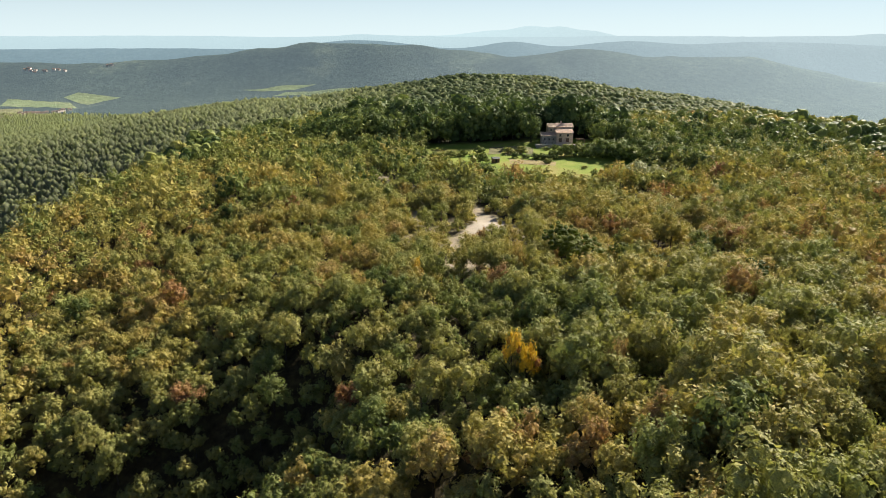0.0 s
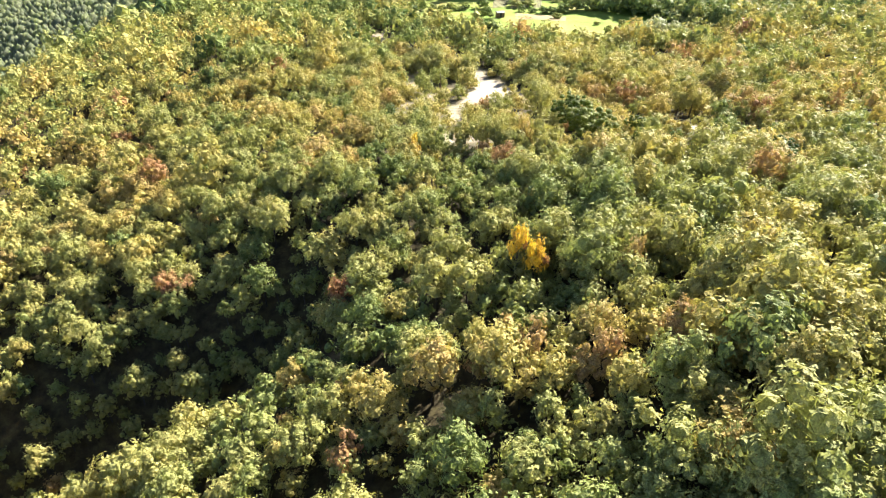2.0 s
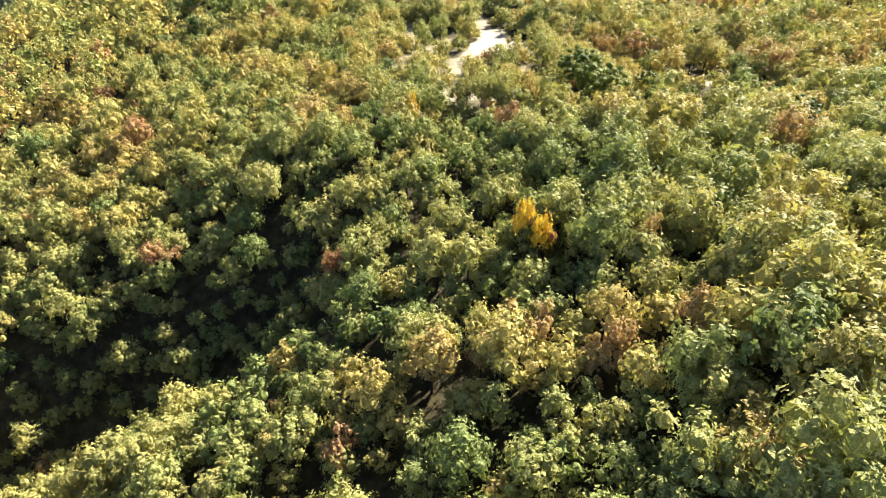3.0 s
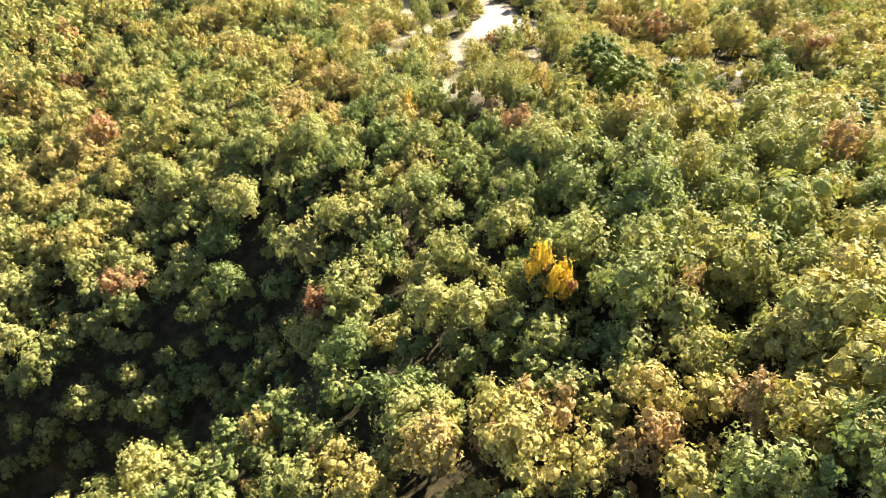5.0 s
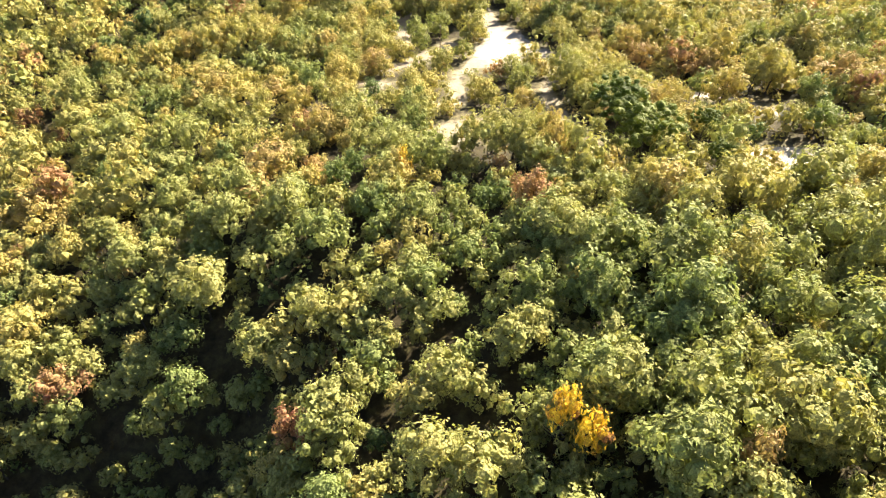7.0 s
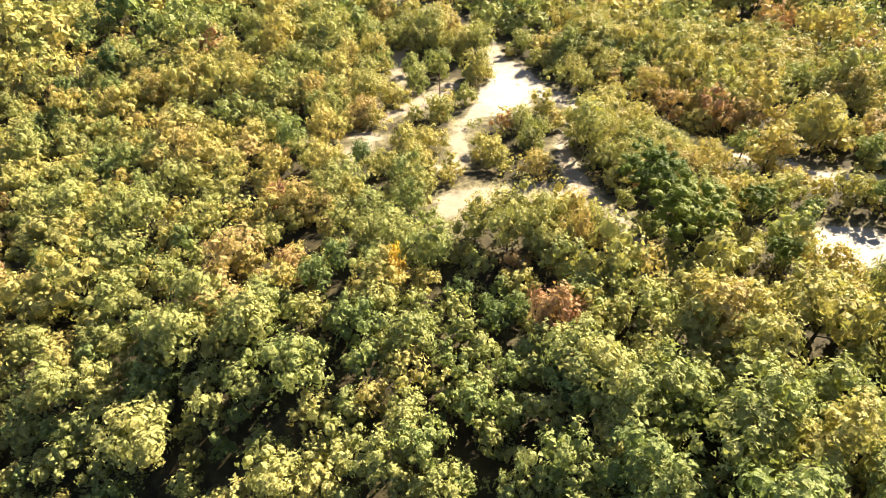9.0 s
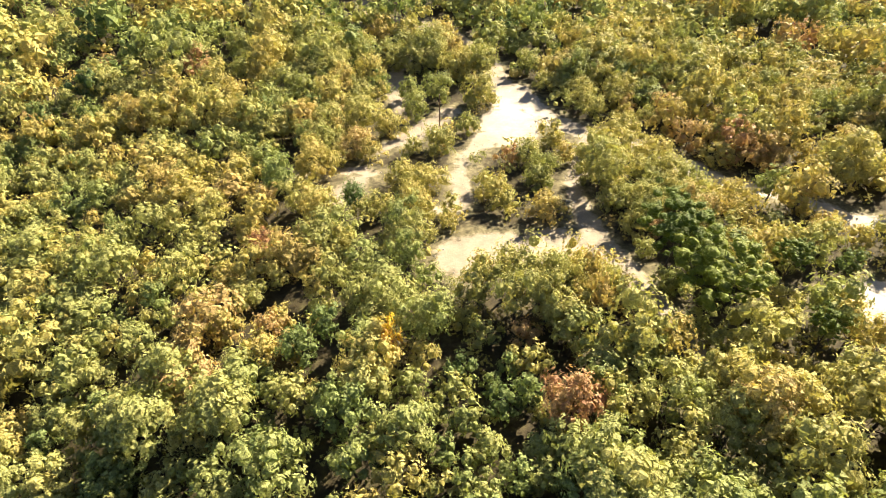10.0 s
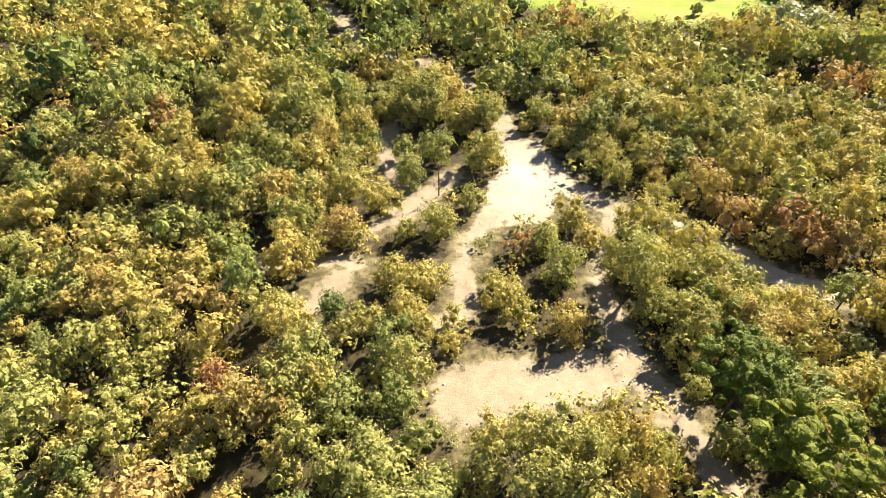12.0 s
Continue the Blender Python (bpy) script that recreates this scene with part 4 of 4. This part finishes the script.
def gable(x0, x1, y0, y1, eave, ridge, over=0.45, thick=0.22, mid=0.5):
    """A tiled roof of two slopes with its ridge along x."""
    bm = bmesh.new()
    ym = y0 + (y1 - y0) * mid
    low0 = eave - over * (ridge - eave) / (ym - y0)
    low1 = eave - over * (ridge - eave) / max(y1 - ym, 0.5)
    outline = [(y0 - over, low0), (ym, ridge), (y1 + over, low1), (y1 + over, low1 + thick), (ym, ridge + thick), (y0 - over, low0 + thick)]
    a = [bm.verts.new((x0 - over, y, z)) for y, z in outline]
    b = [bm.verts.new((x1 + over, y, z)) for y, z in outline]
    for i in range(6):
        j = (i + 1) % 6
        bm.faces.new((a[i], a[j], b[j], b[i]))
    for ring in (a, b[::-1]):
        bm.faces.new((ring[0], ring[5], ring[4], ring[1]))
        bm.faces.new((ring[1], ring[4], ring[3], ring[2]))
    # rows of cover tiles running down the slopes
    n = int((x1 - x0 + 2 * over) / 0.55)
    for k in range(n):
        x = x0 - over + 0.2 + k * 0.55
        for (ya, za), (yb, zb) in (((y0 - over, low0 + thick), (ym, ridge + thick)), ((y1 + over, low1 + thick), (ym, ridge + thick))):
            q = [bm.verts.new(p) for p in ((x - 0.12, ya, za + 0.005), (x, ya, za + 0.09), (x + 0.12, ya, za + 0.005), (x - 0.12, yb, zb + 0.005), (x, yb, zb + 0.09), (x + 0.12, yb, zb + 0.005))]
            bm.faces.new((q[0], q[1], q[4], q[3]))
            bm.faces.new((q[1], q[2], q[5], q[4]))
    bmesh.ops.recalc_face_normals(bm, faces=bm.faces)
    return bm


def window(house, x, z, y, w=0.9, h=1.2):
    """A window in a wall that faces the valley."""
    f = part("window", made((x - w / 2 - 0.1, x + w / 2 + 0.1, y - 0.06, y - 0.004, z - 0.1, z), (x - w / 2 - 0.1, x + w / 2 + 0.1, y - 0.06, y - 0.004, z + h, z + h + 0.1),
                            (x - w / 2 - 0.1, x - w / 2, y - 0.06, y - 0.004, z, z + h), (x + w / 2, x + w / 2 + 0.1, y - 0.06, y - 0.004, z, z + h)), STONE, house, "stone window surround")
    part("pane", made((x - w / 2, x - 0.02, y - 0.03, y - 0.004, z, z + h)), DARK, f)
    part("pane", made((x + 0.02, x + w / 2, y - 0.03, y - 0.004, z, z + h)), DARK, f)
    part("sill", made((x - w / 2 - 0.18, x + w / 2 + 0.18, y - 0.16, y - 0.064, z - 0.12, z - 0.02)), STONE, f)


def farmhouse():
    z = float(height(59, 322)) + 0.9
    house = empty("farmhouse", pose(59, 322, z))
    part("wall", made((-4.5, 8.0, 1.5, 9.0, -1.5, 7.0)), PLASTER, house, "ochre plaster rear wing")
    part("wall", made((-1.0, 7.2, -4.5, 1.496, -1.5, 5.0)), PLASTER, house)
    part("wall", made((-8.6, -1.004, -3.6, 1.492, -1.5, 3.4)), STONE, house, "low stone side wing")
    for x0, x1, y0, y1, eave, peak in ((-4.5, 8.0, 1.5, 9.0, 7.0, 8.4), (-1.0, 7.2, -4.5, 1.49, 5.0, 6.2), (-8.6, -1.0, -3.6, 1.49, 3.4, 4.5)):
        bm = bmesh.new()
        ym = y0 + (y1 - y0) * (0.5 if y1 > 2 else 0.93)
        for x in (x0, x1 - 0.3):
            tri = [bm.verts.new(p) for p in ((x, y0, eave), (x, y1, eave), (x, ym, peak), (x + 0.3, y0, eave), (x + 0.3, y1, eave), (x + 0.3, ym, peak))]
            for f in ((0, 1, 2), (5, 4, 3), (0, 3, 4, 1), (1, 4, 5, 2), (2, 5, 3, 0)):
                bm.faces.new([tri[i] for i in f])
        part("gable", bm, PLASTER, house)
        part("roof", gable(x0, x1, y0, y1, eave, peak, mid=0.5 if y1 > 2 else 0.93), ROOF, house, "weathered terracotta tile roof")
    for x, zz in ((0.8, 3.2), (4.6, 3.2)):
        window(house, x, zz, -4.5)
    for x in (0.9, 4.5):
        d = part("door", made((x - 0.75, x + 0.75, -4.56, -4.504, 0.3, 2.3)), TIMBER, house, "dark timber double door")
        part("surround", made((x - 0.95, x - 0.75, -4.6, -4.504, 0.3, 2.3), (x + 0.75, x + 0.95, -4.6, -4.504, 0.3, 2.3), (x - 0.95, x + 0.95, -4.6, -4.504, 2.3, 2.55)), STONE, d)
    for x in (-7.0, -4.6, -2.4):
        window(house, x, 1.1, -3.6, 0.8, 1.0)
    for x in (-3.0, 0.0, 3.5, 6.5):
        window(house, x, 5.6 if x > -1.5 else 5.2, 1.5, 0.8, 0.9)
    chimney = part("chimney", made((2.0, 2.7, 4.4, 5.0, 7.6, 9.6)), PLASTER, house)
    part("cap", made((1.9, 2.8, 4.3, 5.1, 9.602, 9.75)), ROOF, chimney)
    chimney = part("chimney", made((-1.9, -1.3, 0.2, 0.8, 4.0, 6.2)), PLASTER, house)
    part("cap", made((-2.0, -1.2, 0.1, 0.9, 6.202, 6.35)), ROOF, chimney)
    return tagged(house, "two-storey plastered farmhouse with terracotta roofs above a meadow", "house")


farmhouse()
zt = float(height(58, 314))
tagged(part("terrace_wall", made((47, 72, 311.6, 312.1, zt - 1.6, zt + 1.2)), STONE), "low pale stone wall edging the house terrace", "wall")
tagged(part("terrace", made((47, 72, 312.1, 317.4, zt - 1.5, zt + 0.75)), PAVING), "pale paved terrace in front of the farmhouse", "terrace", kind="structure")


def pergola(x, y):
    z = float(height(x, y)) + 0.2
    top = empty("pergola", pose(x, y, z))
    for px, py in ((-1.8, -1.5), (1.8, -1.5), (-1.8, 1.5), (1.8, 1.5)):
        part("post", made((px - 0.08, px + 0.08, py - 0.08, py + 0.08, -0.6, 2.4)), TIMBER, top)
    for py in (-1.5, 1.5):
        part("beam", made((-2.1, 2.1, py - 0.07, py + 0.07, 2.4, 2.55)), TIMBER, top)
    for k in range(7):
        part("slat", made((-1.9 + k * 0.63, -1.8 + k * 0.63, -1.8, 1.8, 2.552, 2.65)), TIMBER, top)
    return tagged(top, "timber pergola beside the farmhouse", "pergola")


pergola(70.5, 319.5)


def shed(x, y):
    z = float(height(x, y))
    top = empty("garden_shed", pose(x, y, z, 0, 0, 12))
    part("wall", made((-1.6, 1.6, -1.2, 1.2, -0.3, 1.9)), TIMBER, top, "dark timber boards")
    part("door", made((-0.4, 0.4, -1.26, -1.204, 0.05, 1.75)), DARK, top)
    part("roof", gable(-1.6, 1.6, -1.2, 1.2, 1.9, 2.4, 0.25, 0.06), SHEET_METAL, top, "pale sheet metal roof")
    return tagged(top, "small dark timber shed with a pale metal roof", "shed")


shed(24.0, 281.5)


def plot(name, corners, mat, label, furrow, lift, rows=12, wavy=0.12):
    """A bed or field laid on the ground between four corners, with furrows."""
    n, m = rows * 4 + 1, 14
    a, b = np.meshgrid(np.linspace(0, 1, n), np.linspace(0, 1, m))
    c = np.array(corners, float)
    p = (c[0] * ((1 - a) * (1 - b))[..., None] + c[1] * (a * (1 - b))[..., None] + c[2] * (a * b)[..., None] + c[3] * ((1 - a) * b)[..., None])
    z = height(p[..., 0], p[..., 1]) + lift + furrow * np.abs(np.sin(a * rows * math.pi)) 
    ob = sheet(name, np.concatenate([p, z[..., None]], -1).reshape(-1, 3), grid_faces(n, m), mat, flat=False)
    return tagged(ob, label, "field", kind="structure")


plot("garden_bed", [(22, 299), (28, 300), (31.5, 317), (24, 318)], SOIL, "brown tilled garden bed with furrows", 0.15, 0.06)
plot("garden_bed", [(29.5, 297), (38, 298), (40.5, 315), (33, 316)], plain("dry_grass_bed", (0.20, 0.19, 0.075), 0.95, 1.0, 0.4, 0.6), "dry grass bed with low rows", 0.2, 0.06, 7)
plot("garden_bed", [(40.0, 298), (43.5, 298), (45.5, 311), (42.2, 313)], SOIL, "narrow brown tilled bed", 0.15, 0.06, 5)
plot("meadow_strip", [(30, 279), (50, 273), (52, 282), (31, 288)], plain("mown_hay", (0.25, 0.20, 0.085), 0.95, 0.5, 0.4, 0.6), "mown dry strip of the meadow", 0.05, 0.05)


def far_tree(x, y, radius, tall, tint, k, name, label, group, mat=LEAF_DULL):
    """A tree or bush by the house."""
    top = empty(name, pose(x, y, float(height(x, y))))
    tv, tf = UNIT_TRUNKS[k % 4]
    child("trunk", unit_mesh(("trunk", k % 4), tv, tf, BARK), top, (0, 0, 0), (tall, tall, tall), k)
    shape = CROWNS["broad"][k % 4]
    q = round(tint / 0.04) * 0.04
    up = min(radius * 1.15, tall * 0.53)
    child("crown", unit_mesh(("broad", mat.name, k % 4, round(q, 2)), shape, np.arange(len(shape)).reshape(-1, 3), mat, q), top, (0, 0, tall - up * 1.03), (radius, radius, up), k * 1.9)
    return tagged(top, label, "tree" if tall > 3 else "bush", group)


CROWNS["broad"] = [crown_shape(800 + k, 620, 22, 0.13, -0.75, body=0.8) for k in range(4)]
GARDEN = [(46.2, 325, 4.2, 13.0, 0.10), (41.0, 333, 4.2, 13.5, 0.08), (82.5, 325, 4.8, 11.0, 0.16), (76.5, 336, 3.8, 12.0, 0.10), (93.0, 322, 4.2, 10.5, 0.12), (97.0, 311, 4.2, 9.5, 0.14),
          (69.0, 292, 3.8, 6.5, 0.16), (75.0, 290, 4.2, 7.5, 0.12), (81.0, 287, 4.4, 7.5, 0.12), (86.5, 283, 4.0, 7.0, 0.15), (63.5, 294, 3.4, 5.8, 0.20), (91.5, 290, 4.5, 8.0, 0.10),
          (96.0, 283, 4.2, 7.5, 0.12), (84.0, 296, 4.2, 7.5, 0.10), (77.0, 301, 4.0, 6.5, 0.14), (58.0, 294, 2.8, 4.8, 0.22)]
GARDEN += [(-30 + 5.6 * k, 335 + 3 * math.sin(k * 2.1), 4.0 + 0.6 * math.sin(k * 1.3), 13.0 + 1.8 * math.sin(k * 3.7), 0.12 + 0.06 * math.sin(k * 5.1)) for k in range(14)]
for k, (x, y, radius, tall, tint) in enumerate(GARDEN):
    far_tree(x, y, radius * 1.3, tall * 1.08, tint, k, "garden_tree", "dark green broad-crowned tree near the farmhouse", "trees round the farmhouse")
for k, (x, y, radius, tall) in enumerate([(100, 268, 5.2, 9.5), (108, 262, 5.0, 9.0), (105, 276, 5.0, 9.5), (113, 272, 4.6, 8.5), (96, 274, 4.6, 8.5), (118, 282, 4.8, 8.5), (101, 290, 5.0, 9.0), (110, 292, 4.8, 9.0), (97, 300, 4.6, 9.0)]):
    far_tree(x, y, radius, tall, 0.13 + 0.04 * math.sin(k * 2.7), k, "broad_oak", "dark green broad oak past the meadow's end", "oaks past the meadow")
far_tree(74.5, 234.5, 4.8, 9.6, 0.4, 1, "olive_tree", "pale grey-green tree at the meadow's edge", "trees at the meadow", PALE_LEAF)
far_tree(82.0, 238.0, 3.8, 7.6, 0.3, 2, "olive_tree", "pale grey-green tree at the meadow's edge", "trees at the meadow", PALE_LEAF)
BUSHES = [(18.1, 300.5, 2.4, 3.4, 0.16), (17.5, 280.5, 2.6, 3.6, 0.14), (60.8, 267.5, 1.3, 2.0, 0.30), (62.8, 254.5, 1.3, 2.2, 0.22), (72.0, 267.0, 1.4, 1.9, 0.30), (48.5, 279, 1.7, 2.6, 0.26),
          (-9.0, 297, 1.8, 2.8, 0.14), (-5.0, 295.5, 1.6, 2.4, 0.2), (-1.0, 296, 1.7, 2.5, 0.2), (3.5, 295, 1.5, 2.4, 0.22), (7.5, 296, 1.6, 2.3, 0.25), (11.0, 296, 1.5, 2.4, 0.2),
          (34.5, 292, 1.7, 2.2, 0.12), (38.5, 290.5, 1.8, 2.2, 0.10), (42.0, 289, 1.8, 2.4, 0.10), (45.5, 287.5, 1.8, 2.4, 0.12), (49.0, 288, 1.8, 2.6, 0.12), (52.5, 288.5, 2.0, 2.8, 0.12),
          (33.0, 302, 1.9, 3.0, 0.30), (38.0, 301, 1.8, 2.8, 0.34), (55.0, 307, 1.5, 2.0, 0.2), (50.5, 306, 1.4, 1.8, 0.22), (64.0, 307, 1.6, 2.2, 0.2), (68.0, 305, 1.6, 2.2, 0.18)]
for k, (x, y, radius, tall, tint) in enumerate(BUSHES):
    far_tree(x + 0.8 * math.sin(k * 7.3), y + 1.2 * math.sin(k * 3.1), radius * (1.3 + 0.3 * math.sin(k * 5.7)), tall * (1.1 + 0.25 * math.sin(k * 2.3)), tint, k, "garden_bush", "rounded green bush in the meadow" if tint < 0.29 else "pale green bush in the meadow", "bushes in the meadow")


# ---- track side ----
def pole(x, y):
    z = float(height(x, y))
    top = empty("wooden_pole", pose(x, y, z))
    v, f = stick((0, 0, -0.4), (0, 0, 6.0), 0.11, 0.075, 8)
    sheet("shaft", v, f, TIMBER, parent=top)
    part("cap", made((-0.09, 0.09, -0.09, 0.09, 6.0, 6.06)), SHEET_METAL, top)
    return tagged(top, "slender weathered wooden pole beside the sandy track", "pole")


pole(-0.5, 177.1)
rs = np.random.RandomState(5)
sx, sy = rs.uniform(-18, 40, 9000), rs.uniform(96, 215, 9000)
ok = (np.abs(sand(sx, sy) - 0.4) < 0.9)
sx, sy = sx[ok][:1000], sy[ok][:1000]
sr = 0.05 + 0.16 * rs.rand(len(sx)) ** 4
oct_v = np.array([(1, 0, 0), (0, 1, 0), (-1, 0, 0), (0, -1, 0), (0, 0, 0.7), (0, 0, -0.5)])
oct_f = np.array([(0, 1, 4), (1, 2, 4), (2, 3, 4), (3, 0, 4), (1, 0, 5), (2, 1, 5), (3, 2, 5), (0, 3, 5)])
jit = oct_v[None] * (0.7 + 0.6 * rs.rand(len(sx), 6, 1)) * sr[:, None, None]
jit = jit + np.stack([sx, sy, height(sx, sy) + sr * 0.2], -1)[:, None, :]
stones = sheet("stones", jit.reshape(-1, 3), (oct_f[None] + (np.arange(len(sx)) * 6)[:, None, None]).reshape(-1, 3), plain("pale_stone", (0.42, 0.38, 0.32), 0.9, 3.0, 0.3))
tagged(stones, "pale loose stones strewn along the track", "stones", kind="stuff")

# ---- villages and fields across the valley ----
# fields paled and given a glow to stand for haze over the valley
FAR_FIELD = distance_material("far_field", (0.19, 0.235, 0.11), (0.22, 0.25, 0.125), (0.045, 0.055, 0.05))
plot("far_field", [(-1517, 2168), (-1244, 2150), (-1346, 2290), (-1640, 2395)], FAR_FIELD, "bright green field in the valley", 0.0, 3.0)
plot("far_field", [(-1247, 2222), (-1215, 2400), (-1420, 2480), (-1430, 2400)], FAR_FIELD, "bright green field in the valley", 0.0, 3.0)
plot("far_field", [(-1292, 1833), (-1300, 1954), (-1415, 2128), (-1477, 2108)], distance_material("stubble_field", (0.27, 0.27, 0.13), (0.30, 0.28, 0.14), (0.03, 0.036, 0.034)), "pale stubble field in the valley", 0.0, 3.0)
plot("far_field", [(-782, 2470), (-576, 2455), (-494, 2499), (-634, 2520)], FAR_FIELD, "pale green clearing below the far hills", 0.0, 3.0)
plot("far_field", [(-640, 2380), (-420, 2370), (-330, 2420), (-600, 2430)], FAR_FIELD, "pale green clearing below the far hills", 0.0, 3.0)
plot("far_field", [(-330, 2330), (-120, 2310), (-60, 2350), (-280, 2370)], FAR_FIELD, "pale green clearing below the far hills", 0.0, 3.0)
FAR_WALL = plain("far_house_wall", (0.62, 0.57, 0.52), 0.9, 0.1, 0.15)
FAR_ROOF = plain("far_house_roof", (0.27, 0.20, 0.17), 0.9, 0.1, 0.2)
seed_house = empty("village_house", pose(-1307, 1900, float(height(-1307, 1900))))
part("wall", made((-6, 6, -4.5, 4.5, -4, 6)), FAR_WALL, seed_house)
part("roof", gable(-6, 6, -4.5, 4.5, 6, 8.2, 0.5, 0.3), FAR_ROOF, seed_house)
for k in range(4):
    part("window", made((-4.6 + k * 2.7, -3.4 + k * 2.7, -4.56, -4.504, 3.2, 4.8)), DARK, seed_house)
tagged(seed_house, "pale plastered village house with a tiled roof", "house", "houses across the valley")
for k in range(40):
    if k < 26:
        f = rs.rand()
        x, y = -1312 + 55 * f + rs.normal(0, 12), 1890 + 215 * f + rs.normal(0, 22)
    elif k < 37:
        x, y = -1790 + 200 * rs.rand(), 2715 + 50 * rs.rand()
    else:
        x, y = -1470 + 40 * rs.rand(), 2790 + 12 * rs.rand()
    ob = copy_thing(seed_house, pose(x, y, float(height(x, y)), 0, 0, rs.uniform(-60, 60)))
